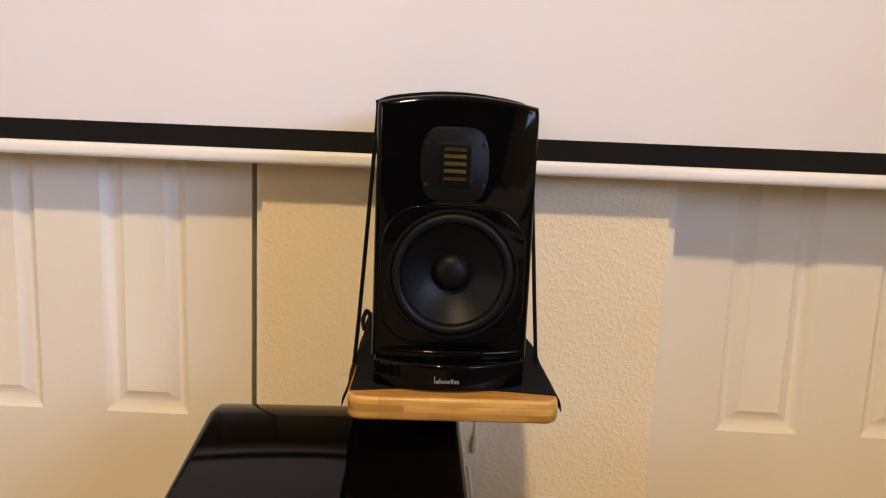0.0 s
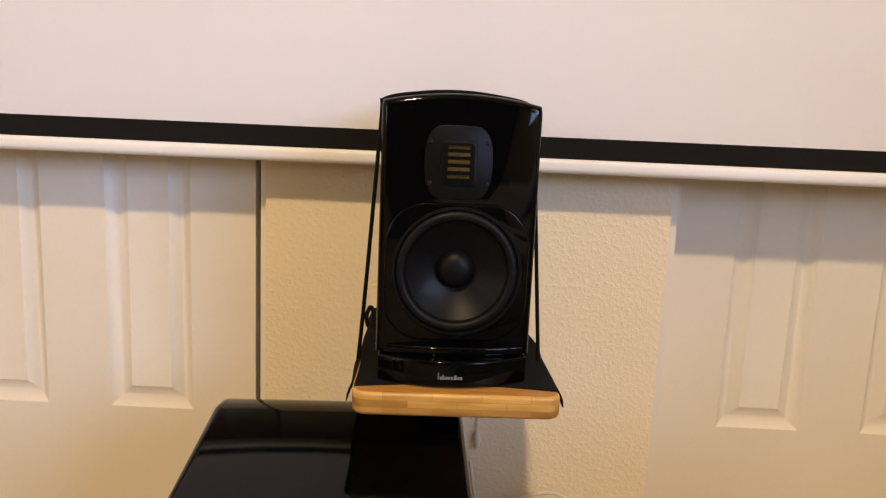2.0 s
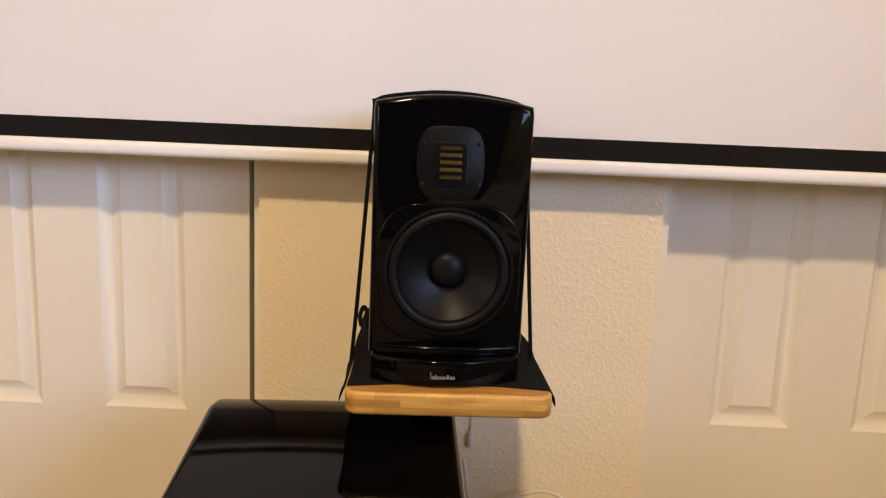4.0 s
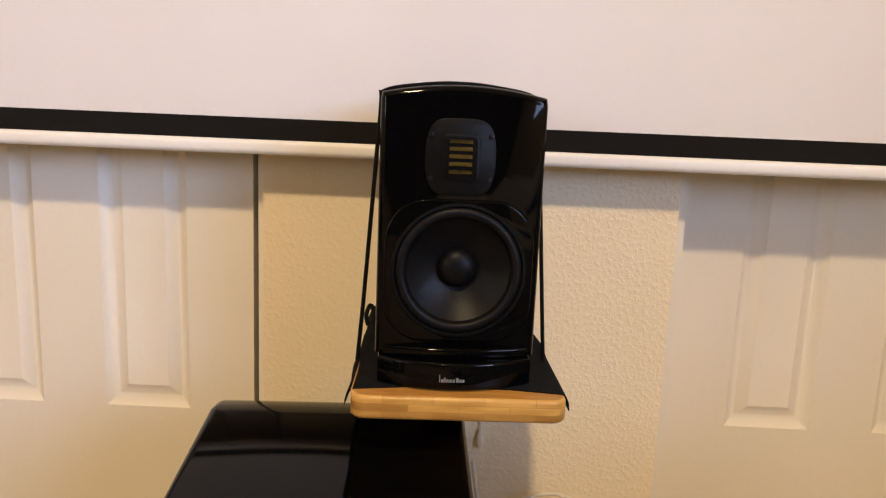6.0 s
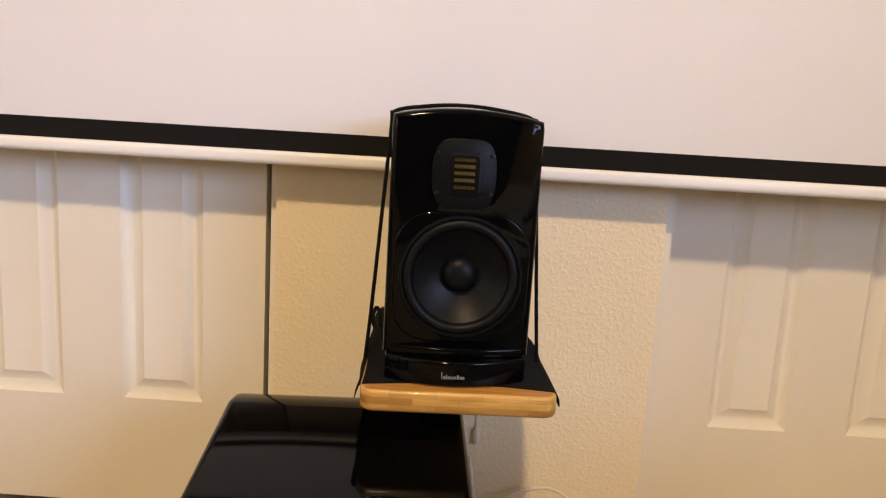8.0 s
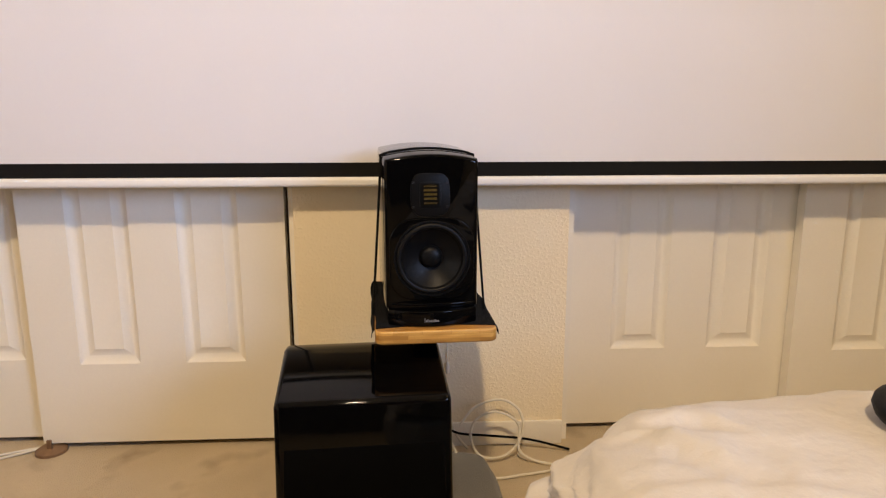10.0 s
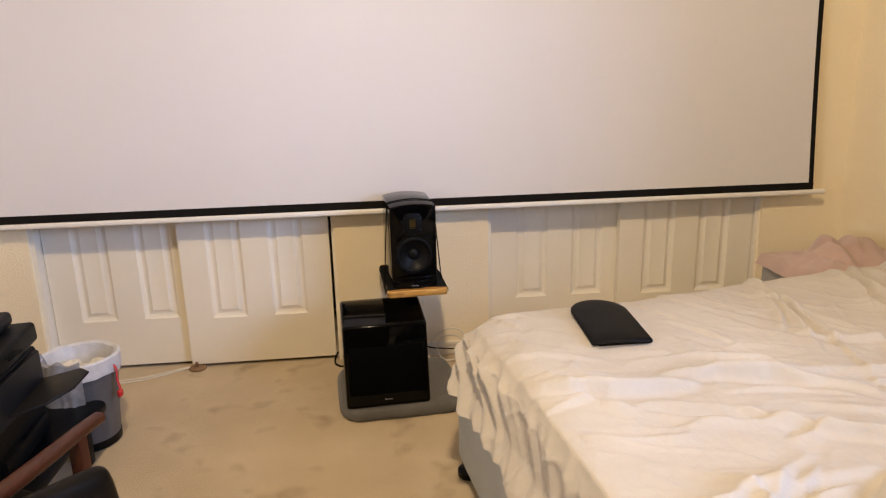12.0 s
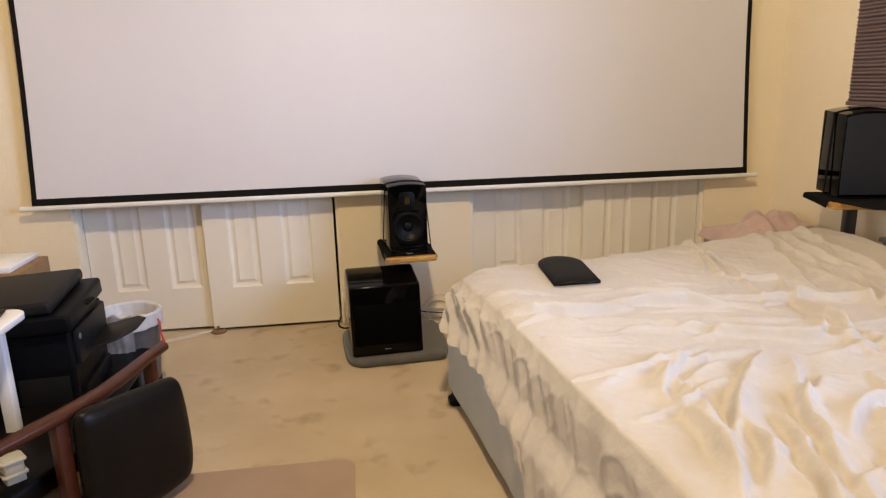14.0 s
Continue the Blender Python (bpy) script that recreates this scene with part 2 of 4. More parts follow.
def lathe(profile, axis="z", n=48, centre=(0, 0, 0), close=False, cap=True):
    """Rings of (radius, height) turned about an axis."""
    bm = bmesh.new()
    rings = []
    for r, h in profile:
        ring = []
        for k in range(n):
            c, s = r * math.cos(2 * math.pi * k / n), r * math.sin(2 * math.pi * k / n)
            p = (c, s, h) if axis == "z" else (c, h, s)
            ring.append(bm.verts.new([p[i] + centre[i] for i in range(3)]))
        rings.append(ring)
    for a, b in zip(rings, rings[1:]):
        for k in range(n):
            bm.faces.new((a[k], a[(k + 1) % n], b[(k + 1) % n], b[k]))
    if cap:
        bm.faces.new(rings[-1])
    if close:
        bm.faces.new(rings[0][::-1])
    bmesh.ops.recalc_face_normals(bm, faces=bm.faces[:])
    return bm


def tube(points, radius, n=8, steps=6, flat=1.0):
    """A round or flattened cord along a smooth line through the points."""
    pts = [Vector(p) for p in points]
    line = []
    for i in range(len(pts) - 1):
        p0, p1, p2, p3 = pts[max(i - 1, 0)], pts[i], pts[i + 1], pts[min(i + 2, len(pts) - 1)]
        for k in range(steps):
            t = k / steps
            line.append(0.5 * (2 * p1 + (p2 - p0) * t + (2 * p0 - 5 * p1 + 4 * p2 - p3) * t * t + (3 * p1 - p0 - 3 * p2 + p3) * t**3))
    line.append(pts[-1])
    bm = bmesh.new()
    rings = []
    side = Vector((0, 1, 0))
    for i, p in enumerate(line):
        way = (line[min(i + 1, len(line) - 1)] - line[max(i - 1, 0)]).normalized()
        ref = side if abs(way.dot(side)) < 0.95 else Vector((1, 0, 0))
        u = (ref - way * ref.dot(way)).normalized()
        w = way.cross(u)
        rings.append([bm.verts.new(p + u * radius * math.cos(2 * math.pi * k / n) + w * radius * flat * math.sin(2 * math.pi * k / n)) for k in range(n)])
    for a, b in zip(rings, rings[1:]):
        for k in range(n):
            bm.faces.new((a[k], a[(k + 1) % n], b[(k + 1) % n], b[k]))
    bm.faces.new(rings[0][::-1])
    bm.faces.new(rings[-1])
    bmesh.ops.recalc_face_normals(bm, faces=bm.faces[:])
    return bm


def sheet_of(nu, nv, place):
    """A grid surface from place(i, j)."""
    bm = bmesh.new()
    grid = [[bm.verts.new(place(i, j)) for j in range(nv)] for i in range(nu)]
    for i in range(nu - 1):
        for j in range(nv - 1):
            bm.faces.new((grid[i][j], grid[i + 1][j], grid[i + 1][j + 1], grid[i][j + 1]))
    return bm


def linked(name, bm, mat, smooth=True):
    me = bpy.data.meshes.new(name)
    if smooth:
        for f in bm.faces:
            f.smooth = True
        for e in bm.edges:
            if len(e.link_faces) == 2 and e.calc_face_angle(0) > radians(38):
                e.smooth = False
    bm.to_mesh(me)
    bm.free()
    me.materials.append(mat)
    return new(name, me)


def part(name, bm, mat, parent, label=""):
    ob = linked(name, bm, mat)
    ob.parent = parent
    return tagged(ob, label)


def thing(name, label, category, m=None, group=""):
    ob = new(name)
    ob.empty_display_size = 0.05
    ob.matrix_world = m or pose(0, 0, 0)
    return tagged(ob, label, category, group)


def structure(name, bm, mat, label, category):
    return tagged(linked(name, bm, mat), label, category, kind="structure")


def solid(bm, thick):
    """Gives a sheet a thickness."""
    bmesh.ops.recalc_face_normals(bm, faces=bm.faces[:])
    bmesh.ops.solidify(bm, geom=bm.faces[:], thickness=thick)
    return bm


def wavy(p, scale, seed=0.0):
    return noise.noise(Vector((p[0] * scale + seed, p[1] * scale - seed, (p[2] if len(p) > 2 else 0) * scale + 1.7 * seed)))


# ---- the room ----
WEST, EAST, SOUTH, HIGH = -1.50, 2.86, -5.6, 3.45
FACE = -0.03
floor = structure("floor", boxes(((WEST - 0.1, SOUTH - 0.1, -0.06), (EAST + 0.1, 0.72, 0.0))), CARPET, "worn beige carpet with darker soiled patches", "carpet")
structure("ceiling", boxes(((WEST - 0.1, SOUTH - 0.1, HIGH), (EAST + 0.1, 0.72, HIGH + 0.08))), CEIL, "plain off-white textured ceiling", "ceiling")
structure("wall_north", boxes(
    ((WEST, FACE, 0), (-0.563, 0.09, 2.02)), ((0.630, FACE, 0), (1.271, 0.09, 2.02)), ((2.488, FACE, 0), (EAST, 0.09, 2.02)),
    ((WEST, FACE, 2.02), (EAST, 0.09, HIGH))), WALL, "cream textured wall with two closet openings", "wall")
structure("wall_closet_back", boxes(((WEST, 0.62, 0), (EAST, 0.70, HIGH)), ((0.9, 0.09, 0), (1.0, 0.62, HIGH))), WALL, "plain cream back wall of the closets", "wall")
# out of view; its made-up dark colour only quiets reflections
structure("wall_south", boxes(((WEST, SOUTH - 0.1, 0), (EAST, SOUTH, HIGH))), DARK_BACK, "unseen back wall, made dark brown to keep reflections dark", "wall")
# the window opening here is added for the west fill lamp
structure("wall_west", boxes(
    ((WEST - 0.1, SOUTH, 0), (WEST, -3.9, HIGH)), ((WEST - 0.1, -2.6, 0), (WEST, 0.70, HIGH)),
    ((WEST - 0.1, -3.9, 0), (WEST, -2.6, 0.9)), ((WEST - 0.1, -3.9, 2.1), (WEST, -2.6, HIGH))), WALL, "cream textured side wall with an added window", "wall")
structure("wall_east", boxes(
    ((EAST, SOUTH, 0), (EAST + 0.1, -3.5, HIGH)), ((EAST, -2.2, 0), (EAST + 0.1, 0.70, HIGH)),
    ((EAST, -3.5, 0), (EAST + 0.1, -2.2, 0.9)), ((EAST, -3.5, 2.1), (EAST + 0.1, -2.2, HIGH))), WALL, "cream textured side wall with an added window shade", "wall")


def room_window(name, x0, y0, y1):
    """A framed pane set into a side wall."""
    x1 = x0 + 0.06
    win = structure(name, boxes(
        ((x0, y0, 0.9), (x1, y0 + 0.04, 2.1)), ((x0, y1 - 0.04, 0.9), (x1, y1, 2.1)),
        ((x0, y0 + 0.04, 0.9), (x1, y1 - 0.04, 0.94)), ((x0, y0 + 0.04, 2.06), (x1, y1 - 0.04, 2.1))), TRIM, "white framed bedroom window, out of view", "window")
    pane = part("pane", boxes(((x0 + 0.03, y0 + 0.04, 0.94), (x0 + 0.036, y1 - 0.04, 2.06))), GLASS, win)
    pane.visible_shadow = False


room_window("window_1", EAST + 0.03, -3.50, -2.20)
# added to go with the west fill lamp, never in view
room_window("added_window", WEST - 0.09, -3.90, -2.60)

# jamb trim round the closet openings, a little behind the wall's face
for n, (a, b) in enumerate(((-0.563, -0.545), (0.6175, 0.630), (1.271, 1.287), (2.470, 2.488))):
    structure("trim", boxes(((a, FACE + 0.016, 0), (b, 0.09, 2.02))), TRIM, "painted corner trim of a closet opening", "trim")
for a, b in ((0.630, 1.271), (WEST, -0.563), (2.488, EAST)):
    structure("baseboard", round_box((a + 0.001, FACE - 0.009, 0.0), (b - 0.001, FACE, 0.062), 0.003), TRIM, "low painted baseboard along the wall", "baseboard")


def door_leaf(name, x, y, label):
    """A moulded six-panel leaf: bevelled fields in recessed mouldings."""
    xs, zs = [0, 0.108, 0.250, 0.358, 0.500, 0.608], [0.016, 0.218, 0.82, 0.97, 1.52, 1.63, 1.86, 1.98]
    bm = bmesh.new()

    def quad(pts):
        bm.faces.new([bm.verts.new((x + px, y + d, z)) for px, z, d in pts])

    for i in range(5):
        for j in range(7):
            x0, x1, z0, z1 = xs[i], xs[i + 1], zs[j], zs[j + 1]
            if i not in (1, 3) or j not in (1, 3, 5):
                quad([(x0, z0, 0), (x1, z0, 0), (x1, z1, 0), (x0, z1, 0)])
                continue
            rings = [(s, d) for s, d in ((0, 0), (0.003, 0.0025), (0.016, 0.0115), (0.020, 0.0115), (0.037, 0.002), (0.040, 0.003))]
            loops = [[(x0 + s, z0 + s, d), (x1 - s, z0 + s, d), (x1 - s, z1 - s, d), (x0 + s, z1 - s, d)] for s, d in rings]
            for a, b in zip(loops, loops[1:]):
                for k in range(4):
                    quad([a[k], a[(k + 1) % 4], b[(k + 1) % 4], b[k]])
            quad(loops[-1])
    t = 0.033
    for a in (
        [(0, 0.016, 0), (0, 1.98, 0), (0, 1.98, t), (0, 0.016, t)], [(0.608, 0.016, 0), (0.608, 1.98, 0), (0.608, 1.98, t), (0.608, 0.016, t)],
        [(0, 0.016, 0), (0.608, 0.016, 0), (0.608, 0.016, t), (0, 0.016, t)], [(0, 1.98, 0), (0.608, 1.98, 0), (0.608, 1.98, t), (0, 1.98, t)],
        [(0, 0.016, t), (0.608, 0.016, t), (0.608, 1.98, t), (0, 1.98, t)]):
        quad(a)
    bmesh.ops.remove_doubles(bm, verts=bm.verts[:], dist=0.0001)
    bmesh.ops.recalc_face_normals(bm, faces=bm.faces[:])
    return structure(name, bm, DOOR, label, "closet door")


door_leaf("door_1", -0.542, 0.038, "cream six-panel sliding closet door, rear track")
door_leaf("door_2", -0.003, 0.000, "cream six-panel sliding closet door, front track")
door_leaf("door_3", 1.297, 0.038, "cream six-panel sliding closet door, shaded rear leaf")
door_leaf("door_4", 1.858, 0.000, "cream six-panel sliding closet door beside the bed")

guide = thing("door_guide", "small brown plastic floor guide under a closet door", "door guide", pose(0.02, -0.012, 0))
part("foot", lathe([(0.002, 0.0), (0.036, 0.0), (0.036, 0.007), (0.028, 0.012), (0.004, 0.013)], n=20), BROWNPL, guide)
part("fin", round_box((-0.006, -0.010, 0.010), (0.006, -0.004, 0.034), 0.002), BROWNPL, guide)

# ---- ceiling lamp ----
lamp = thing("ceiling_light", "round glass ceiling lamp, lit warm", "ceiling light", pose(0.80, -2.75, HIGH))
part("canopy", lathe([(0.13, 0.0), (0.13, -0.012), (0.12, -0.018)], n=32, close=True), RAIL, lamp)
dome = part("glass_dome", lathe([(0.118, -0.018), (0.110, -0.032), (0.08, -0.044), (0.03, -0.049), (0.004, -0.05)], n=32), LAMPGLASS, lamp)
dome.visible_shadow = False

# ---- projection screen ----
screen = thing("projection_screen", "large white pull-down projection screen with black border", "projection screen", pose(0, -0.085, 0))
L, R, LOW, TOP = -0.695, 2.679, 0.672, 2.34


def inset(z):
    """The side edges of the tensioned cloth draw in a little with height."""
    return 0.050 * math.sin(min((z - LOW) / 1.15, 1.0) * math.pi / 2)


def cloth(i, j):
    z = LOW + 0.0315 + (TOP - LOW - 0.0315) * j / 40
    a, b = L + 0.022 + inset(z), R - 0.022 - inset(z)
    x = a + (b - a) * i / 60
    return (x, 0.0012 * math.sin(x * 2.1) + 0.001 * wavy((x, z), 1.2), z)


part("fabric", solid(sheet_of(61, 41, cloth), 0.0008), FABRIC, screen, "white matte projection fabric")
part("lower_border", solid(sheet_of(61, 2, lambda i, j: (L + (R - L) * i / 60, 0.0, LOW + 0.0315 * j)), 0.001), BORDER, screen, "black lower border")
for side in (0, 1):
    def edge(i, j, s=side):
        z = LOW + 0.0315 + (TOP - LOW - 0.0315) * j / 40
        return ((L + inset(z) + 0.022 * i) if not s else (R - inset(z) - 0.022 * (1 - i)), 0.0, z)
    part("side_border", solid(sheet_of(2, 41, edge), 0.001), BORDER, screen, "black side border")
part("bottom_rail", prism(rounded(0.020, 0.021, 0.007, 4, 0.0, 0.6617), "x", L - 0.052, R + 0.052, 0.003), RAIL, screen, "white enamelled weight bar")
part("case", round_box((L - 0.12, -0.05, 2.34), (R + 0.12, 0.05, 2.455), 0.02, 3), RAIL, screen)


# ---- speakers on bamboo shelves ----
def speaker_body(w, top, crown, low, depth, r=0.006):
    """Cabinet with an arched top, pushed back from the baffle."""
    pts = [(-w / 2, low), (w / 2, low)]
    pts += [(w / 2, top - 0.008)]
    for k in range(13):
        s = 1 - 2 * k / 12
        pts.append((w / 2 * s * 0.985, top + (crown - top) * (1 - s * s)))
    pts += [(-w / 2, top - 0.008)]
    bm = prism(pts, "y", 0.0, depth, r, 3)
    for v in bm.verts:
        v.co.z += 0.05 * v.co.y * max(0.0, (v.co.z - low) / (crown - low))
    return bm


def punch(bm, y, radius, cz, n=64):
    """Cuts a round hole into the flat face that lies at y."""
    face = max((f for f in bm.faces if abs(f.calc_center_median().y - y) < 1e-4), key=lambda f: f.calc_area())
    rim = list(face.edges)
    bmesh.ops.delete(bm, geom=[face], context="FACES_ONLY")
    ring = [bm.verts.new((radius * math.cos(2 * math.pi * k / n), y, cz + radius * math.sin(2 * math.pi * k / n))) for k in range(n)]
    rim += [bm.edges.new((ring[k], ring[(k + 1) % n])) for k in range(n)]
    bmesh.ops.triangle_fill(bm, edges=rim, use_beauty=True)
    bmesh.ops.recalc_face_normals(bm, faces=bm.faces[:])
    return bm


SPK = pose(0.9355, -0.381, 0.4296, 0, 0, 5.0)
speaker = thing("bookshelf_speaker", "glossy black bookshelf speaker with gold ribbon tweeter", "speaker", SPK)
WZ, TZ = 0.1215, 0.2375
part("cabinet", punch(speaker_body(0.169, 0.2995, 0.3090, 0.030, 0.235, 0.0065), 0.0, 0.0660, WZ), GLOSS, speaker, "black piano lacquer cabinet")
plinth = []
for k in range(25):
    s = -1 + 2 * k / 24
    plinth.append((0.0810 * s, -0.003 - 0.024 * (1 - s * s)))
plinth += [(0.0810, 0.205), (-0.0810, 0.205)]
base = part("plinth", prism(plinth, "z", 0.0, 0.0290, 0.003, 3), GLOSS, speaker, "bowed glossy black foot")
for a, b, h in ((-0.0170, -0.0162, 0.0074), (-0.0150, -0.0125, 0.0030), (-0.0120, -0.0105, 0.0048), (-0.0098, -0.0074, 0.0030), (-0.0066, -0.0040, 0.0030), (-0.0032, -0.0006, 0.0030), (0.0004, 0.0030, 0.0046), (0.0040, 0.0062, 0.0030), (0.0070, 0.0090, 0.0030)):
    part("logo_mark", boxes(((a, -0.0278, 0.0095), (b, -0.0262, 0.0095 + h))), MARK, base, "small silver mark")
# a shallow bowed step where the baffle meets its foot
chin = []
for k in range(17):
    s = -1 + 2 * k / 16
    chin.append((0.0765 * s, -0.001 - 0.011 * (1 - s * s)))
chin += [(0.0765, 0.02), (-0.0765, 0.02)]
part("chin", prism(chin, "z", 0.0288, 0.0400, 0.0028, 3), GLOSS, speaker)
# woofer plate, ring, surround, cone, cap
plate = [(x, z) for x, z in rounded(0.155, 0.1500, 0.044, 10, 0.0, 0.1200)]
plate_bm = punch(prism(plate, "y", -0.0035, 0.001, 0.0026, 3), -0.0035, 0.0660, WZ)
back_face = max((f for f in plate_bm.faces if f.calc_center_median().y > 0.0009), key=lambda f: f.calc_area())
bmesh.ops.delete(plate_bm, geom=[back_face], context="FACES_ONLY")
part("woofer_plate", plate_bm, GLOSS, speaker)
woofer = part("woofer", lathe([(0.0701, -0.0030), (0.0704, -0.0048), (0.0694, -0.0060), (0.0671, -0.0060), (0.0660, -0.0045), (0.0656, 0.02)], "y", 72, (0, 0, WZ), cap=False), SATIN, speaker, "six inch woofer with satin ring")
part("surround", lathe([(0.0663, -0.0028), (0.0652, -0.0052), (0.0631, -0.0070), (0.0603, -0.0076), (0.0576, -0.0068), (0.0555, -0.0046), (0.0544, -0.0016), (0.0540, -0.0010)], "y", 72, (0, 0, WZ), cap=False), RUBBER, woofer, "black rubber surround")
part("cone", lathe([(0.0544, -0.0012), (0.0496, 0.0022), (0.0422, 0.0068), (0.0338, 0.0112), (0.0253, 0.0150), (0.0195, 0.0172)], "y", 72, (0, 0, WZ)), CONE, woofer, "charcoal cone")
part("dust_cap", lathe([(0.0211, 0.0160), (0.0209, 0.0136), (0.0196, 0.0104), (0.0169, 0.0074), (0.0127, 0.0050), (0.0074, 0.0036), (0.0006, 0.0031)], "y", 40, (0, 0, WZ)), CONE, woofer, "round domed dust cap")
# ribbon tweeter
tweeter_outline = []
for k in range(48):
    c, q = math.cos(2 * math.pi * k / 48), math.sin(2 * math.pi * k / 48)
    tweeter_outline.append((0.0360 * math.copysign(abs(c) ** 0.42, c), TZ + 0.0390 * math.copysign(abs(q) ** 0.85, q)))
tweeter = part("tweeter", prism(tweeter_outline, "y", -0.0035, 0.003, 0.0014), SATIN, speaker, "satin black tweeter plate")
tweeter.location.x = -0.003
frame_bm = prism(rounded(0.0385, 0.0475, 0.006, 6, 0.0, TZ - 0.0005), "y", -0.0046, -0.0030, 0.0010)
part("bezel", frame_bm, SATIN, tweeter)
# raised black plate; the opening's inner shade is put into its colour
part("opening_shade", prism(rounded(0.0335, 0.0425, 0.005, 5, 0.0, TZ - 0.0005), "y", -0.0052, -0.0044, 0.0003), FELT_AND_GAPS, tweeter)
for k in range(5):
    z = TZ - 0.0142 + 0.0076 * k
    bm = bmesh.new()
    if k in (0, 4):
        for q in range(16):
            x = -0.0113 + 0.00145 * q
            add_box(bm, (x, -0.0062, z - 0.0012), (x + 0.0006, -0.0052, z + 0.0016))
    else:
        add_box(bm, (-0.0115, -0.0056, z - 0.0010), (0.0115, -0.0052, z + 0.0020))
    add_box(bm, (-0.0118, -0.0066, z - 0.0018), (0.0118, -0.0052, z - 0.0012))
    part("gold_pleat", bm, GOLD, tweeter, "folded gold ribbon")
for x, z in ((-0.0302, 0.0215), (0.0302, 0.0215), (-0.0302, -0.0215), (0.0302, -0.0215)):
    part("screw", lathe([(0.0026, -0.0034), (0.0024, -0.0048), (0.0014, -0.0050), (0.0012, -0.0042)], "y", 12, (x, 0, TZ + z)), STEEL, tweeter)
# elastic strap over the cabinet, down to the shelf's sides
strap = thing("elastic_strap", "thin black elastic strap holding the speaker down", "strap", SPK)
part("cord", tube([(-0.1065, 0.075, -0.003), (-0.1005, 0.075, 0.075), (-0.0868, 0.075, 0.282), (-0.0842, 0.075, 0.3040), (-0.042, 0.075, 0.3130), (0, 0.075, 0.3158), (0.042, 0.075, 0.3130), (0.0842, 0.075, 0.3040), (0.0895, 0.075, 0.282), (0.1065, 0.075, 0.075), (0.1130, 0.075, -0.003)], 0.0024, 8, 5), CORD, strap)
part("end_loop", tube([(-0.100, 0.20, 0.003), (-0.103, 0.205, 0.016), (-0.098, 0.21, 0.028), (-0.093, 0.205, 0.020), (-0.093, 0.20, 0.004)], 0.003, 8, 5), CORD, strap, "looped strap end")


def bamboo_shelf(m, w, front, back, group):
    """A thick bamboo board on an arm, with rounded front corners."""
    shelf = thing("bamboo_shelf", "thick bamboo speaker shelf with rounded corners", "shelf", m, group)
    pts = [(-w / 2, back), (-w / 2, front + 0.016)]
    for k in range(7):
        t = radians(180 + 90 * k / 6)
        pts.append((-w / 2 + 0.016 + 0.016 * math.cos(t), front + 0.016 + 0.016 * math.sin(t)))
    for k in range(7):
        t = radians(270 + 90 * k / 6)
        pts.append((w / 2 - 0.016 + 0.016 * math.cos(t), front + 0.016 + 0.016 * math.sin(t)))
    pts += [(w / 2, back)]
    part("board", prism(pts[::-1], "z", -0.0255, 0.0, 0.0045, 4), BAMBOO, shelf, "laminated bamboo board")
    part("wall_bracket", round_box((-0.03, front + 0.12, -0.048), (0.03, back - 0.002, -0.0258), 0.003), SATIN, shelf, "black steel bracket under the board")
    return shelf


def felt_mat(m, w, front, back, drop):
    """A black mat over the shelf that hangs down at both sides."""
    mat_thing = thing("felt_mat", "black felt mat draped over the shelf sides", "mat", m)
    half = w / 2
    prof = [(-half - 0.0070, -drop), (-half - 0.0060, -drop * 0.5), (-half - 0.0035, -0.002), (-half + 0.004, 0.0012), (-half * 0.5, 0.0012), (0, 0.0012), (half * 0.5, 0.0012), (half - 0.004, 0.0012), (half + 0.0035, -0.002), (half + 0.006, -drop * 0.5), (half + 0.007, -drop)]
    n = 24

    def place(i, j):
        x, z = prof[i]
        y = front + (back - front) * j / n
        bow = 0.012 * (1 - (x / half) ** 2) if j == 0 else 0.0
        flare = 0.004 * wavy((x, y), 14) * (1 if z < 0 else 0)
        return (x + flare, y + bow, z * (1 - 0.25 * (j / n)))

    part("felt", solid(sheet_of(len(prof), n + 1, place), 0.0011), FELT_AND_GAPS, mat_thing)
    return mat_thing


shelf = bamboo_shelf(pose(0.9405, -0.383, 0.428, 0, 0, 3), 0.222, -0.040, 0.340, "bamboo speaker shelves")
felt_mat(pose(0.9405, -0.383, 0.428, 0, 0, 3), 0.222, -0.023, 0.325, 0.016)

# second speaker beside the bed, turned a little to the room
M2 = pose(2.682, -0.890, 0.680, 0, 0, -14)
big = thing("stand_speaker", "larger black speaker beside the bed, cloth front tinted with reflected blue daylight", "speaker", M2)
part("cabinet", speaker_body(0.210, 0.319, 0.332, 0.004, 0.20, 0.007), GLOSS, big, "black lacquer cabinet")
part("grille", speaker_body(0.200, 0.311, 0.323, 0.012, 0.012, 0.004), BLUE_LIT_GRILLE, big, "black cloth grille with reflected blue daylight in its colour").location = (0, -0.010, 0)
strap2 = thing("elastic_strap", "black elastic strap round the stand speaker", "strap", M2)
part("cord", tube([(-0.119, 0.09, 0.0), (-0.109, 0.09, 0.294), (-0.105, 0.09, 0.322), (0, 0.09, 0.341), (0.105, 0.09, 0.322), (0.109, 0.09, 0.294), (0.112, 0.09, 0.0)], 0.004, 8, 5), CORD, strap2)
stand = thing("speaker_stand", "bamboo shelf on a dark blue steel post", "speaker stand", pose(2.682, -0.890, 0, 0, 0, -14), "bamboo speaker shelves")
part("board", prism(rounded(0.300, 0.265, 0.016, 5, 0.002, 0.060), "z", 0.646, 0.672, 0.006, 3), BAMBOO, stand, "laminated bamboo board")
part("post", round_box((-0.048, 0.03, 0.02), (-0.006, 0.07, 0.646), 0.004), NAVYSTEEL, stand)
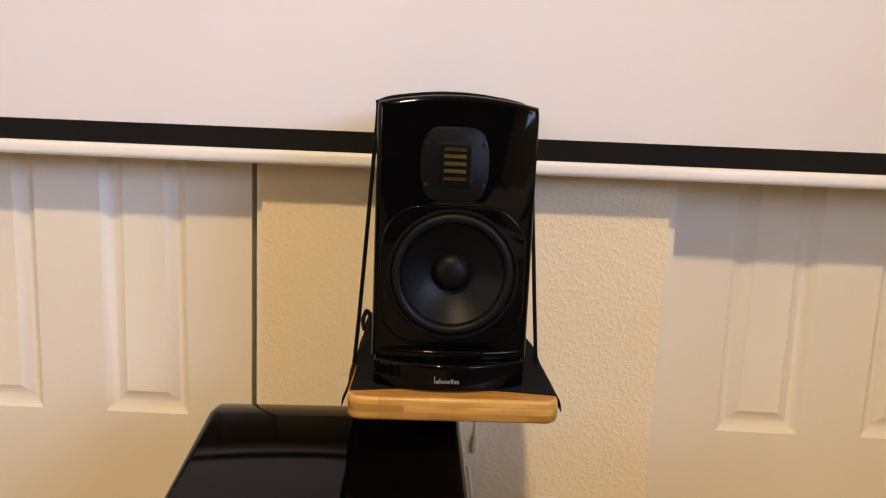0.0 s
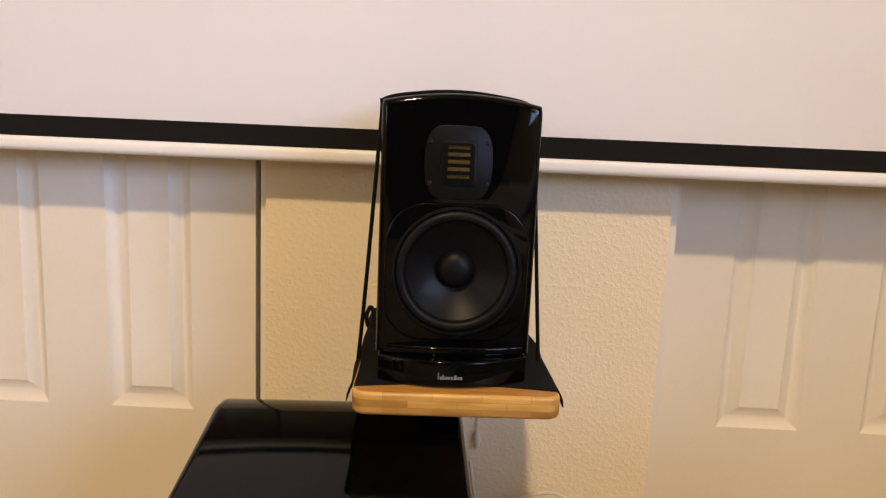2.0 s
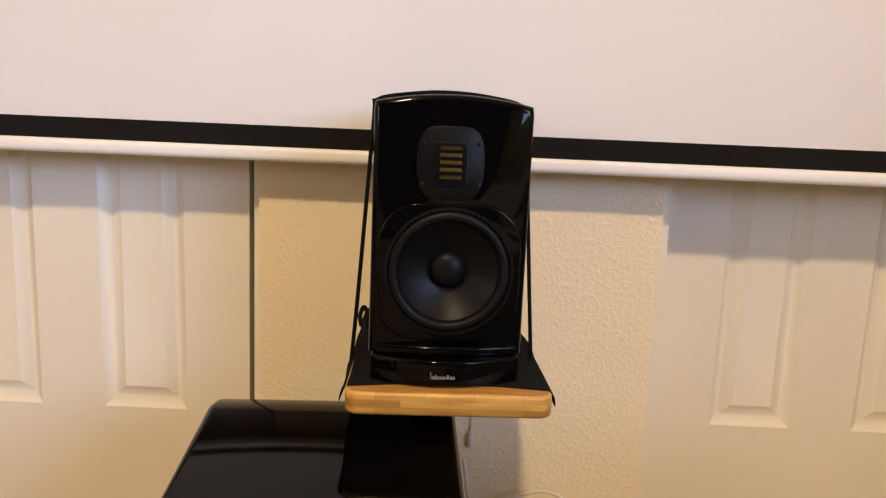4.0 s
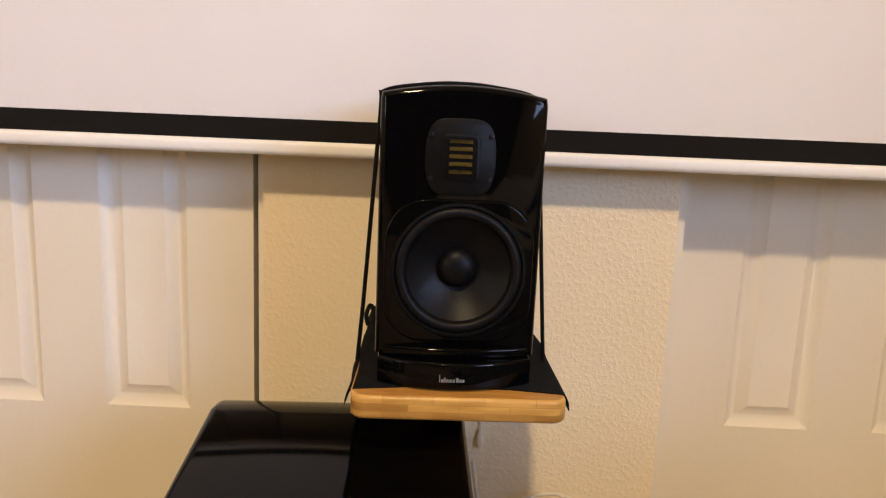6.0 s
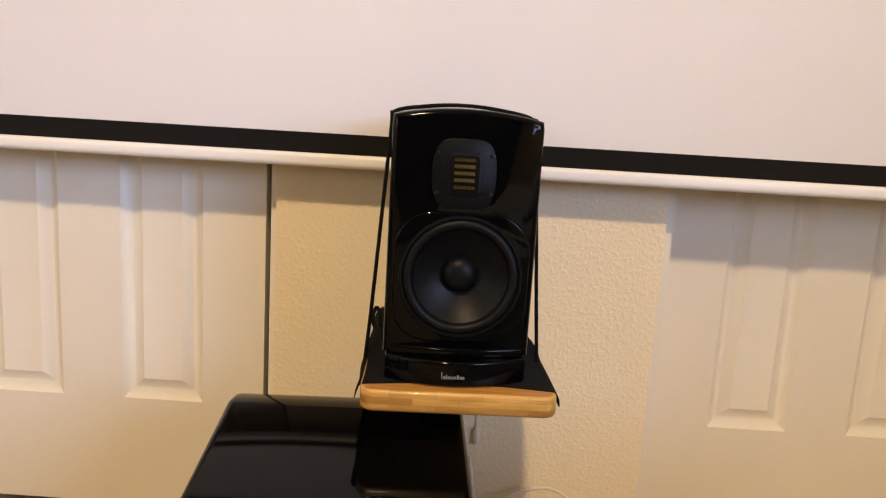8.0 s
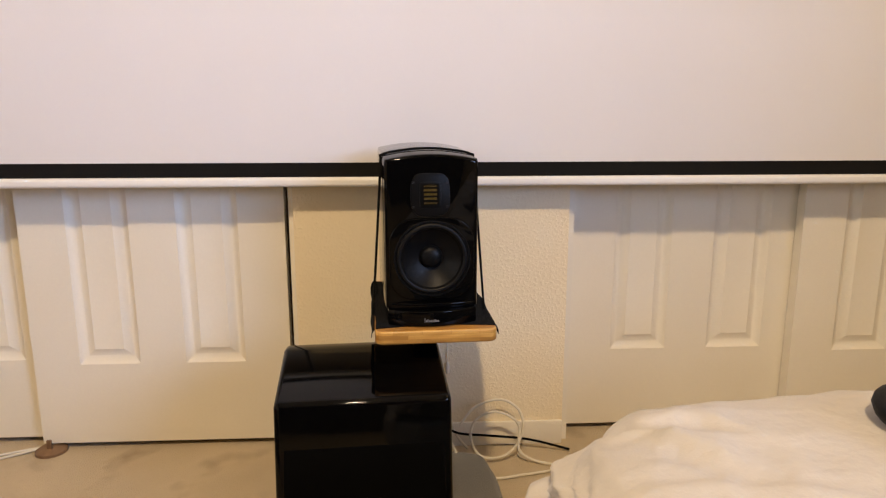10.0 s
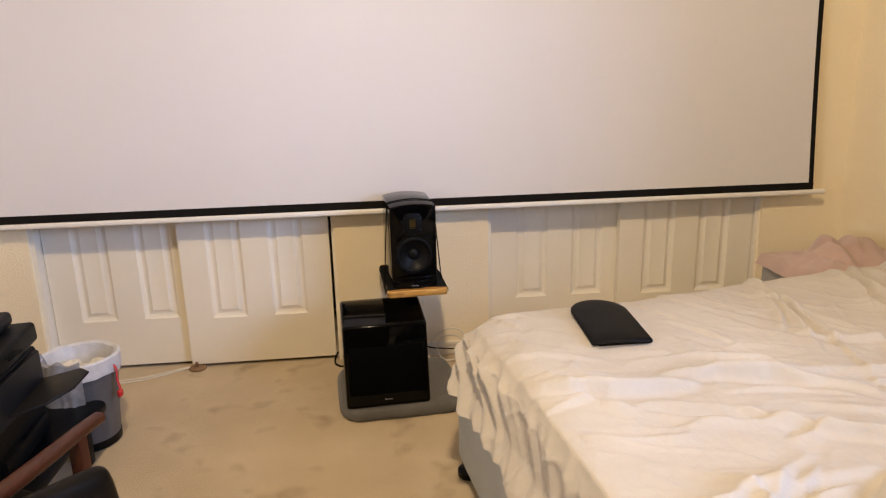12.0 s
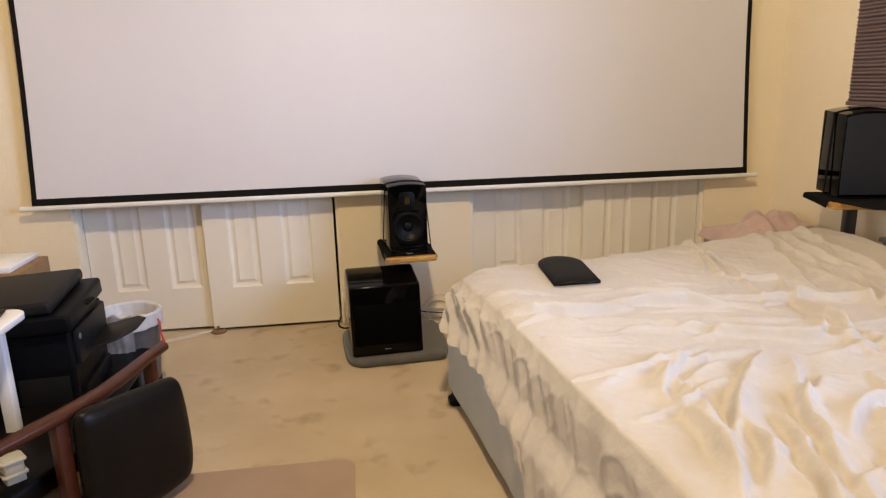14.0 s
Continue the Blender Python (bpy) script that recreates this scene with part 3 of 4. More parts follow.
part("foot_plate", round_box((-0.14, -0.05, 0.0), (0.10, 0.18, 0.02), 0.004), NAVYSTEEL, stand)
felt_mat(pose(2.682, -0.890, 0.672, 0, 0, -14) @ Matrix.Translation((0.002, 0, 0)), 0.300, -0.03, 0.19, 0.026)

# ---- subwoofer on its cushion ----
sub = thing("subwoofer", "glossy black subwoofer with sloping front and top", "subwoofer", pose(0.8070, -0.40, 0.038, 0, 0, 4))
side = [(-0.149, 0.0), (-0.104, 0.2950), (0.086, 0.326), (0.118, 0.322), (0.225, 0.27), (0.225, 0.0)]
sub_bm = prism(side, "x", -0.151, 0.151)
bmesh.ops.bevel(sub_bm, geom=sub_bm.edges[:], offset=0.011, segments=4, affect="EDGES", profile=0.5)
part("cabinet", sub_bm, LACQUER, sub, "black lacquer cabinet")
lean = math.atan2(0.047, 0.2865)


def on_front(u, d):
    """A point up the sloping front by u, d proud of it."""
    return (-0.149 + 0.047 * u / 0.2865 - d, u)


grille = boxes(((-0.137, 0, 0), (0.137, 0.006, 0.218)))
bmesh.ops.bevel(grille, geom=grille.edges[:], offset=0.0022, segments=2, affect="EDGES", profile=0.5)
bmesh.ops.transform(grille, matrix=Matrix.Translation((0, *on_front(0.046, 0.0025))) @ Matrix.Rotation(-lean, 4, "X"), verts=grille.verts[:])
part("grille", grille, GRILLE, sub, "black cloth front grille")
for a, b, h in ((-0.014, -0.012, 0.007), (-0.011, -0.003, 0.0036), (-0.002, 0.003, 0.0036), (0.004, 0.012, 0.0036)):
    bm = boxes(((a, 0, 0), (b, 0.001, h)))
    bmesh.ops.transform(bm, matrix=Matrix.Translation((0, *on_front(0.024, 0.001))) @ Matrix.Rotation(-lean, 4, "X"), verts=bm.verts[:])
    part("logo_mark", bm, MARK, sub, "small silver mark")
for sx in (-0.125, 0.125):
    for yy in (-0.12, 0.19):
        part("foot", lathe([(0.014, -0.004), (0.014, 0.006)], n=16, centre=(sx, yy, 0), close=True), RUBBER, sub)

cushion = thing("floor_cushion", "flat grey plush cushion under the subwoofer", "cushion", pose(0.855, -0.352, 0, 0, 0, 3))
outline = []
for k in range(72):
    t = 2 * math.pi * k / 72
    c, s = math.cos(t), math.sin(t)
    rx, ry = 0.228, 0.232
    e = 0.36
    px, py = rx * math.copysign(abs(c) ** e, c), ry * math.copysign(abs(s) ** e, s)
    q = 1 + 0.035 * noise.noise(Vector((2.2 * c, 2.2 * s, 0.4))) + 0.02 * noise.noise(Vector((6 * c, 6 * s, 1.4)))
    outline.append((px * q, py * q))
bm = bmesh.new()
rings = []
for s, z in ((0.97, 0.0), (1.0, 0.010), (1.0, 0.022), (0.975, 0.032), (0.93, 0.036), (0.6, 0.0365), (0.2, 0.036)):
    rings.append([bm.verts.new((x * s, y * s, z + 0.0012 * wavy((x * s, y * s), 18) * (z > 0.01))) for x, y in outline])
for a, b in zip(rings, rings[1:]):
    for k in range(72):
        bm.faces.new((a[k], a[(k + 1) % 72], b[(k + 1) % 72], b[k]))
bm.faces.new(rings[-1])
bm.faces.new(rings[0][::-1])
part("plush", bm, CUSHION, cushion)

# ---- cables ----
c1 = thing("white_cable_coil", "loose coil of cream cable on the carpet by the wall", "cable")
part("loop", tube([(1.01, -0.10, 0.085), (1.05, -0.075, 0.12), (1.11, -0.07, 0.135), (1.155, -0.08, 0.11), (1.16, -0.10, 0.06), (1.12, -0.12, 0.018), (1.06, -0.13, 0.02), (1.035, -0.115, 0.06), (1.05, -0.10, 0.10), (1.10, -0.095, 0.115), (1.15, -0.10, 0.085), (1.15, -0.125, 0.03), (1.20, -0.14, 0.006), (1.26, -0.15, 0.005)], 0.0032, 8, 8), WIRE, c1)
part("tail", tube([(0.985, -0.12, 0.06), (1.02, -0.16, 0.012), (1.08, -0.20, 0.005), (1.15, -0.19, 0.005), (1.24, -0.17, 0.005)], 0.0032, 8, 8), WIRE, c1)
c2 = thing("black_cable", "black mains cable lying behind the subwoofer", "cable")
part("lead", tube([(0.97, -0.13, 0.10), (1.01, -0.10, 0.065), (1.08, -0.075, 0.045), (1.18, -0.07, 0.03), (1.28, -0.08, 0.006)], 0.003, 8, 8), CORD, c2)
c3 = thing("black_cable", "black cable curling from the closet gap to the subwoofer", "cable")
part("lead", tube([(0.612, -0.002, 0.03), (0.600, -0.03, 0.012), (0.606, -0.075, 0.006), (0.64, -0.10, 0.006), (0.68, -0.11, 0.045), (0.70, -0.17, 0.07)], 0.004, 8, 8), CORD, c3)
c4 = thing("white_cable", "pair of white cables lying along the closet door", "cable")
part("lead", tube([(-0.30, -0.10, 0.004), (-0.18, -0.075, 0.004), (-0.08, -0.025, 0.004), (0.02, 0.012, 0.006)], 0.0032, 8, 8), WIRE, c4)
part("lead", tube([(-0.30, -0.125, 0.004), (-0.17, -0.095, 0.004), (-0.07, -0.040, 0.004), (0.02, 0.004, 0.010)], 0.0032, 8, 8), WIRE, c4)
c5 = thing("hanging_cord", "thin white cord with a small pull hanging on the wall", "cord")
part("string", tube([(0.985, -0.034, 0.42), (0.984, -0.034, 0.30), (0.985, -0.034, 0.215)], 0.0011, 6, 4), WIRE, c5)
part("pull", lathe([(0.0015, 0.017), (0.004, 0.012), (0.0055, 0.004), (0.0055, -0.008), (0.003, -0.012)], n=14, centre=(0.985, -0.0365, 0.203), close=True), WIRE, c5, "small white pull")
part("lower_lead", tube([(0.972, -0.10, 0.20), (0.985, -0.09, 0.12), (1.00, -0.085, 0.06), (1.03, -0.09, 0.02)], 0.003, 8, 6), WIRE, c5)

# ---- bed ----
BED = pose(1.060, -0.90, 0, 0, 0, 5.8)
bed = thing("bed", "unmade bed with a crumpled cream sheet over a grey base", "bed", BED)
BW, BL = 1.53, 2.05
base_bm = round_box((-0.042, -BL, 0.035), (BW, 0.004, 0.275), 0.025, 4)
bmesh.ops.subdivide_edges(base_bm, edges=[e for e in base_bm.edges if e.calc_length() > 0.5], cuts=24, use_grid_fill=True)
for v in base_bm.verts:
    w = 0.006 * wavy(v.co, 7) + 0.003 * wavy(v.co, 20, 3)
    v.co.x += w
    v.co.y += w
part("box_spring", base_bm, TICKING, bed, "grey cloth box spring")
part("mattress", prism(rounded(BW - 0.03, BL - 0.03, 0.10, 8, BW / 2 + 0.008, -BL / 2 - 0.012), "z", 0.277, 0.496, 0.03, 3), SHEET, bed)
for x, y in ((-0.02, -0.06), (0.05, -1.95), (1.45, -0.08), (1.45, -1.95)):
    part("leg", lathe([(0.032, 0.0), (0.036, 0.006), (0.036, 0.022), (0.022, 0.030), (0.022, 0.046)], n=20, centre=(x, y, 0), close=True), RUBBER, bed, "dark round bed foot")


def ridge(x, y, scale, angle, squash, seed, sharp=2.2):
    """One family of cloth folds, long across the angle."""
    c, s = math.cos(angle), math.sin(angle)
    u, v = (x * c + y * s) * scale, (-x * s + y * c) * scale * squash
    wx = 0.55 * noise.noise(Vector((u * 0.7, v * 0.9, seed + 9)))
    n = noise.noise(Vector((u + wx, v + wx, seed)))
    return max(0.0, 1 - abs(n) * 6.0) ** sharp


def fold(x, y, x0, y0, x1, y1, bow, high, wide):
    """One cloth fold from point to point: steep on one flank, easy on the other, with a shallow trough at the steep foot."""
    dx, dy = x1 - x0, y1 - y0
    size = math.hypot(dx, dy)
    u = ((x - x0) * dx + (y - y0) * dy) / (size * size)
    if not 0 < u < 1:
        return 0.0
    d = ((y - y0) * dx - (x - x0) * dy) / size - bow * 4 * u * (1 - u)
    if abs(d) > 5 * wide + 0.02:
        return 0.0
    d += 0.6 * wide * noise.noise(Vector((u * size * 14, x0 * 9, y0 * 9)))
    taper = math.sin(math.pi * u) ** 0.6 * (0.75 + 0.5 * noise.noise(Vector((u * size * 7, y0 * 7, x0 * 7))))
    e = d / (0.9 * wide)
    crest = math.exp(-abs(e / 1.7) ** 1.3) if e > 0 else math.exp(-abs(e / 0.6) ** 2)
    return high * taper * (crest - 0.35 * math.exp(-((e + 1.7) ** 2)))


def family(rng, count, xs, ys, angle, spread, length, high, wide):
    """Random folds of one direction inside a stretch of the bed."""
    made = []
    for k in range(count):
        x, y = rng.uniform(*xs), rng.uniform(*ys)
        t, n = radians(angle + rng.uniform(-spread, spread)), length * rng.uniform(0.5, 1.2)
        flip = rng.choice((1, -1))
        ax, ay = flip * n / 2 * math.cos(t), flip * n / 2 * math.sin(t)
        made.append((x - ax, y - ay, x + ax, y + ay, rng.uniform(-0.05, 0.05) * n * 2, 1.15 * high * rng.uniform(0.5, 1.15), wide * rng.uniform(0.5, 1.05)))
    return made


CREASES = [
    (-0.02, -0.50, 0.38, -0.60, -0.04, 0.036, 0.022),
    (0.30, -0.55, 0.72, -0.74, 0.05, 0.030, 0.018),
    (0.38, -0.72, 0.86, -1.02, -0.03, 0.032, 0.017),
    (0.55, -0.60, 1.20, -0.86, 0.04, 0.020, 0.030),
    (0.02, -1.05, 0.50, -0.97, 0.03, 0.022, 0.026),
    (0.52, -0.98, 0.14, -1.40, -0.03, 0.032, 0.017),
    (0.33, -1.26, 0.14, -1.62, 0.02, 0.034, 0.015),
    (0.44, -1.18, 0.22, -1.66, -0.02, 0.032, 0.015),
    (0.38, -1.38, 0.66, -1.26, 0.03, 0.034, 0.018),
    (0.16, -1.14, 0.10, -1.46, 0.02, 0.022, 0.020),
]
rng = random.Random(14)
CREASES += family(rng, 26, (0.75, 1.45), (-1.0, -0.05), 74, 9, 0.75, 0.016, 0.017)
CREASES += family(rng, 16, (0.30, 0.95), (-0.55, -0.02), 112, 16, 0.42, 0.007, 0.015)
CREASES += family(rng, 16, (0.05, 1.20), (-0.80, -0.45), -14, 16, 0.34, 0.012, 0.016)
CREASES += family(rng, 34, (0.05, 1.40), (-1.95, -0.90), 62, 20, 0.36, 0.021, 0.018)
CREASES += family(rng, 26, (0.05, 1.40), (-1.95, -0.80), 5, 26, 0.24, 0.014, 0.015)
CREASES += family(rng, 16, (-0.02, 0.16), (-0.65, -0.08), -40, 24, 0.28, 0.007, 0.022)


def folds(x, y):
    """Height of the sheet's wrinkles over the mattress; x across, y away from the foot."""
    h = 1.2 * sum(fold(x, y, *k) for k in CREASES)
    h += 0.0022 * ridge(x, y, 11.0, 0.9, 0.35, 3.3, 1.8) + 0.0020 * ridge(x, y, 9.0, -0.5, 0.3, 7.1, 2.0) + 0.0016 * noise.noise(Vector((x * 22, y * 22, 2)))
    h += 0.014 * noise.noise(Vector((x * 1.6, y * 1.6, 8.8))) + 0.006 * noise.noise(Vector((x * 5, y * 5, 1.8)))
    h = h if h < 0.042 else 0.042 + 0.35 * (h - 0.042)
    h *= 1 - 0.95 * math.exp(-((((x - 0.33) / 0.17) ** 2 + ((y + 0.24) / 0.24) ** 2) ** 1.5))
    return h + 0.010 * math.exp(-(((x - 0.34) / 0.20) ** 2) - ((y + 0.28) / 0.26) ** 2)


STEP = 0.0056


def drape(s, t):
    """The sheet: s runs from the hem up the long side and over the top, t from the hem at the far end towards the pillows."""
    side, end = max(0.0, -s), max(0.0, -t)
    x, y = max(s, 0.0), -max(t, 0.0)
    r = 0.05
    soft = math.exp(-((y / 0.55) ** 4))
    top = 0.512 + folds(x, y) * min(1.0, 0.6 + x * 5) - (0.006 + 0.022 * soft) * math.exp(-x / (0.015 + 0.05 * soft)) - 0.02 * math.exp(y / 0.05)
    top += 0.055 * max(0.0, x - 0.75) * max(0.0, 1 + y / 0.9)
    drop = math.hypot(side, end)
    px, py, pz = x, y, top
    if drop > 0:
        wx, wy = side / drop, end / drop
        ease = 1 - (0.55 * soft + 0.05) * min(1.0, drop / r) * (1 - 0.5 * min(1.0, drop / 0.2))
        out = (0.010 + 0.012 * soft) * min(1.0, drop / r)
        lean = 1.7 * math.exp(-((y / 0.62) ** 2)) + 0.12
        q = y + lean * side - 0.6 * end
        bend = 0.06 * noise.noise(Vector((y * 4, drop * 6, 1)))
        gather = 0.5 + 0.5 * math.sin(45 * q + 2.6 * noise.noise(Vector((q * 4, drop * 2, 4.4))) + 14 * bend)
        gather = gather**2.4 * (0.55 + 0.7 * noise.noise(Vector((q * 6, drop * 3, 2.1)))) + 0.35 * ridge(q, 0.3 * drop, 5.0, 0.0, 1.0, 3.9, 1.5)
        size = (0.012 + 0.022 * soft) * min(1.0, drop / 0.05)
        low = max(0.0, min(1.0, (drop - 0.16) / 0.09))
        fine = 0.008 * ridge(y + 0.35 * drop, 0.5 * drop, 5.5, 0.3, 0.5, 2.7, 1.4) + 0.004 * ridge(y, drop, 12.0, -0.5, 0.5, 5.2, 1.4) + 0.004 * noise.noise(Vector((y * 9, drop * 9, 6.1)))
        out += size * gather + fine * min(1.0, drop / 0.05) + (0.042 - 0.014 * soft) * low * low * (3 - 2 * low) + 0.012 * soft * min(1.0, drop / 0.2)
        px -= wx * out
        py += wy * (out * 0.3)
        pz -= drop * max(wx, wy) * ease
    # the mattress corner is round in plan
    rc = 0.10
    a, b = (rc - px) / rc, (py + rc) / rc
    if a > 0 and b > 0:
        k = max(a, b) / math.hypot(a, b)
        px, py = rc - a * k * rc, b * k * rc - rc
    return (px, py, pz)


def hem(y):
    """How far the sheet hangs down the long side."""
    d = -y
    h = 0.235 + 0.035 * min(1.0, d / 0.7) + 0.13 * max(0.0, min(1.0, (d - 0.72) / 0.25)) - 0.03 * math.exp(-((d - 0.52) / 0.08) ** 2)
    return h + 0.02 * noise.noise(Vector((d * 4, 0, 3)))


NS, NT = int((BW + 0.42) / STEP), int((BL + 0.14) / STEP)


def sheet_point(i, j):
    t = -0.14 + STEP * j
    low = hem(-max(t, 0.0)) + 0.35 * min(0.0, t)
    if i <= 60:
        s = -low * (1 - i / 60)
    else:
        s = (i - 60) * (BW + 0.01) / (NS - 60)
    return drape(s, t)


part("sheet", sheet_of(NS + 1, NT + 1, sheet_point), SHEET, bed, "crumpled cream cotton sheet")
wrist = thing("curved_cushion", "black vinyl cushion with one rounded end on the bed", "cushion", pose(1.402, -1.252, 0.520, 0.6, 0, 0.0))
dpts = [(-0.074, 0.008), (0.070, 0.004)]
for k in range(15):
    t = math.pi * k / 14
    dpts.append((0.002 + 0.074 * math.cos(t) + 0.010, 0.225 + 0.090 * math.sin(t)))
pad_bm = bmesh.new()
prings = []
for s, z in ((0.98, 0.0), (1.0, 0.005), (0.99, 0.010), (0.93, 0.015), (0.75, 0.020), (0.45, 0.023), (0.15, 0.024)):
    prings.append([pad_bm.verts.new((0.005 + (x - 0.005) * 1.08 * s, 0.16 + (y - 0.16) * s, z)) for x, y in dpts])
for a, b in zip(prings, prings[1:]):
    for k in range(len(dpts)):
        pad_bm.faces.new((a[k], a[(k + 1) % len(dpts)], b[(k + 1) % len(dpts)], b[k]))
pad_bm.faces.new(prings[-1])
pad_bm.faces.new(prings[0][::-1])
part("cover", pad_bm, PADMAT, wrist)
part("end_band", round_box((-0.070, -0.007, 0.004), (0.066, -0.001, 0.011), 0.002), GLOSS, wrist, "glossy black end band")

# ---- corner behind the bed ----
hamper = thing("laundry_box", "grey box holding folded blankets", "box", pose(2.590, -0.43, 0))
part("body", round_box((-0.205, -0.20, 0.0), (0.205, 0.20, 0.43), 0.015, 3), GREYBOX, hamper)
blanket = thing("pink_blanket", "heaped pale pink fleece blanket on a box", "blanket", pose(2.590, -0.43, 0.43))


def heap(i, j):
    a, b = -1 + 2 * i / 90, -1 + 2 * j / 60
    x, y = 0.30 * a, 0.225 * b  # shaped at full width, then drawn in
    edge = (1 - abs(a) ** 5) * (1 - b**6)
    lumps = 0.0
    for cx, cy, w, top in ((-0.20, -0.10, 0.09, 0.055), (-0.10, -0.04, 0.10, 0.09), (-0.03, 0.06, 0.08, 0.135), (0.10, 0.00, 0.14, 0.125), (0.21, -0.06, 0.10, 0.085), (-0.14, -0.17, 0.05, 0.035)):
        lumps = max(lumps, top * math.exp(-(((x - cx) / w) ** 2 + ((y - cy) / (0.8 * w)) ** 2) ** 1.6))
    h = edge * (0.82 * lumps + 0.025 + 0.028 * noise.noise(Vector((x * 9, y * 9, 2.2))) + 0.018 * ridge(x, y, 6, 0.4, 0.5, 6.1, 1.2))
    h += 0.0015 * noise.noise(Vector((x * 50, y * 50, 1)))
    return (0.71 * x - 0.004 + 0.008 * noise.noise(Vector((y * 9, x * 4, 4))), y, 0.8 * max(h, 0.0) - 0.05 * max(0.0, abs(a) - 0.9) * 8 + 0.004)


part("fleece", solid(sheet_of(91, 61, heap), 0.006), PINK, blanket)
stool = thing("side_cabinet", "plain grey low cabinet beside the bed", "cabinet", pose(2.71, -1.19, 0))
part("body", round_box((0.0, -0.22, 0.0), (0.14, 0.22, 0.52), 0.006), GREYBOX, stool)
part("top", round_box((-0.01, -0.23, 0.52), (0.145, 0.23, 0.538), 0.004), GREYBOX, stool)

shade = thing("pleated_shade", "closed mauve pleated window shade", "window shade", pose(2.86, 0, 0))
NP = 150


def pleat(i, j):
    y = -0.545 - 1.21 * i / 4
    z = 1.035 + 1.135 * j / NP
    return (-0.024 - 0.008 * (j % 2) - 0.002 * math.sin(j * 1.7), y, z)


part("pleats", solid(sheet_of(5, NP + 1, pleat), 0.0008), SHADE, shade)
part("head_rail", round_box((-0.05, -1.765, 2.17), (-0.002, -0.54, 2.21), 0.004), RAIL, shade)
part("bottom_bar", round_box((-0.040, -1.76, 1.018), (-0.010, -0.543, 1.036), 0.004), SHADE, shade)

# ---- the desk corner ----
stand_t = thing("printer_table", "low black table with rounded top under the printer", "table", pose(-0.36, -0.93, 0))
part("tabletop", prism(rounded(0.54, 0.56, 0.045, 6), "z", 0.168, 0.190, 0.005, 3), PLASTIC, stand_t)
for x, y in ((-0.22, -0.23), (0.20, -0.23), (-0.22, 0.21), (0.20, 0.21)):
    part("leg", round_box((x - 0.018, y - 0.018, 0.0), (x + 0.018, y + 0.018, 0.168), 0.003), PLASTIC, stand_t)
printer = thing("printer", "bulky black inkjet printer with its paper tray open", "printer", pose(-0.37, -1.00, 0.19, 0, 0, 4))
part("body", round_box((-0.24, -0.185, 0.0), (0.185, 0.165, 0.270), 0.014, 3), PLASTIC, printer)
part("paper_cassette", round_box((0.150, -0.150, 0.018), (0.200, 0.130, 0.072), 0.006), PLASTIC, printer)
part("front_panel", round_box((0.184, -0.165, 0.15), (0.200, 0.140, 0.262), 0.005), GREYPL, printer, "grey control panel")
part("seam", boxes(((-0.236, -0.1862, 0.140), (0.18, -0.1845, 0.143)), ((-0.03, -0.1862, 0.02), (-0.028, -0.1845, 0.14))), FELT_AND_GAPS, printer)
part("side_cover", round_box((0.02, -0.189, 0.030), (0.165, -0.184, 0.125), 0.003), GREYPL, printer, "dark grey side cover")
sticker = part("badge", lathe([(0.010, 0.0), (0.010, 0.0015)], n=20, close=True), MARK, printer, "small silver badge")
sticker.location, sticker.rotation_euler = (0.201, -0.150, 0.238), (0, radians(90), 0)
scan = part("scanner_lid", round_box((-0.25, -0.195, 0.272), (0.205, 0.175, 0.330), 0.012, 3), PLASTIC, printer, "black scanner lid")
scan.rotation_euler = (radians(3), radians(-1.5), 0)
feeder = part("document_feeder", round_box((-0.235, -0.185, 0.331), (0.165, 0.160, 0.372), 0.014, 3), GREYPL, printer, "sloping document feeder")
feeder.rotation_euler = (radians(3), radians(-2.5), 0)
# black strip laid on the lid, coloured as the shade inside a slot
slot_shade = part("slot_shade", round_box((0.200, -0.05, 0.306), (0.2085, 0.02, 0.312), 0.001), FELT_AND_GAPS, printer)
tray = part("output_tray", prism([(0.0, -0.13), (0.10, -0.11), (0.150, -0.05), (0.158, 0.05), (0.12, 0.10), (0.0, 0.11)], "z", 0.0, 0.006, 0.001), GREYPL, printer, "open grey paper tray")
tray.location, tray.rotation_euler = (0.190, 0.03, 0.165), (0, radians(-13), 0)

bin_ob = thing("waste_bin", "grey plastic waste bin with white liner folded over rim", "waste bin", pose(-0.205, -0.565, 0))
part("tub", lathe([(0.088, 0.0), (0.098, 0.004), (0.102, 0.03), (0.128, 0.318), (0.131, 0.326), (0.126, 0.326), (0.121, 0.31), (0.094, 0.012)], n=48, close=True), BINMAT, bin_ob)
part("base_ring", lathe([(0.099, 0.001), (0.1035, 0.004), (0.1050, 0.030), (0.1030, 0.032)], n=48, close=True), RUBBER, bin_ob, "black base ring")


bin_ob.scale = (0.93, 0.93, 0.95)


def liner(i, j):
    t = 2 * math.pi * i / 72
    prof = [(0.003, 0.20), (0.085, 0.20), (0.104, 0.25), (0.111, 0.30), (0.117, 0.330), (0.129, 0.336), (0.1365, 0.330), (0.1375, 0.305), (0.1368, 0.290), (0.136, 0.276)]
    r, z = prof[j]
    k = 0.5 + 0.5 * noise.noise(Vector((3 * math.cos(t), 3 * math.sin(t), j * 0.35)))
    r += 0.006 * (k - 0.5) * (1 if j not in (0, 5) else 0.1)
    z += 0.012 * noise.noise(Vector((2.4 * math.cos(t), 2.4 * math.sin(t), 5))) * (1 if j > 7 else 0.35)
    return (r * math.cos(t), r * math.sin(t), z)


liner_bm = sheet_of(73, 10, liner)
bmesh.ops.remove_doubles(liner_bm, verts=liner_bm.verts[:], dist=0.0002)
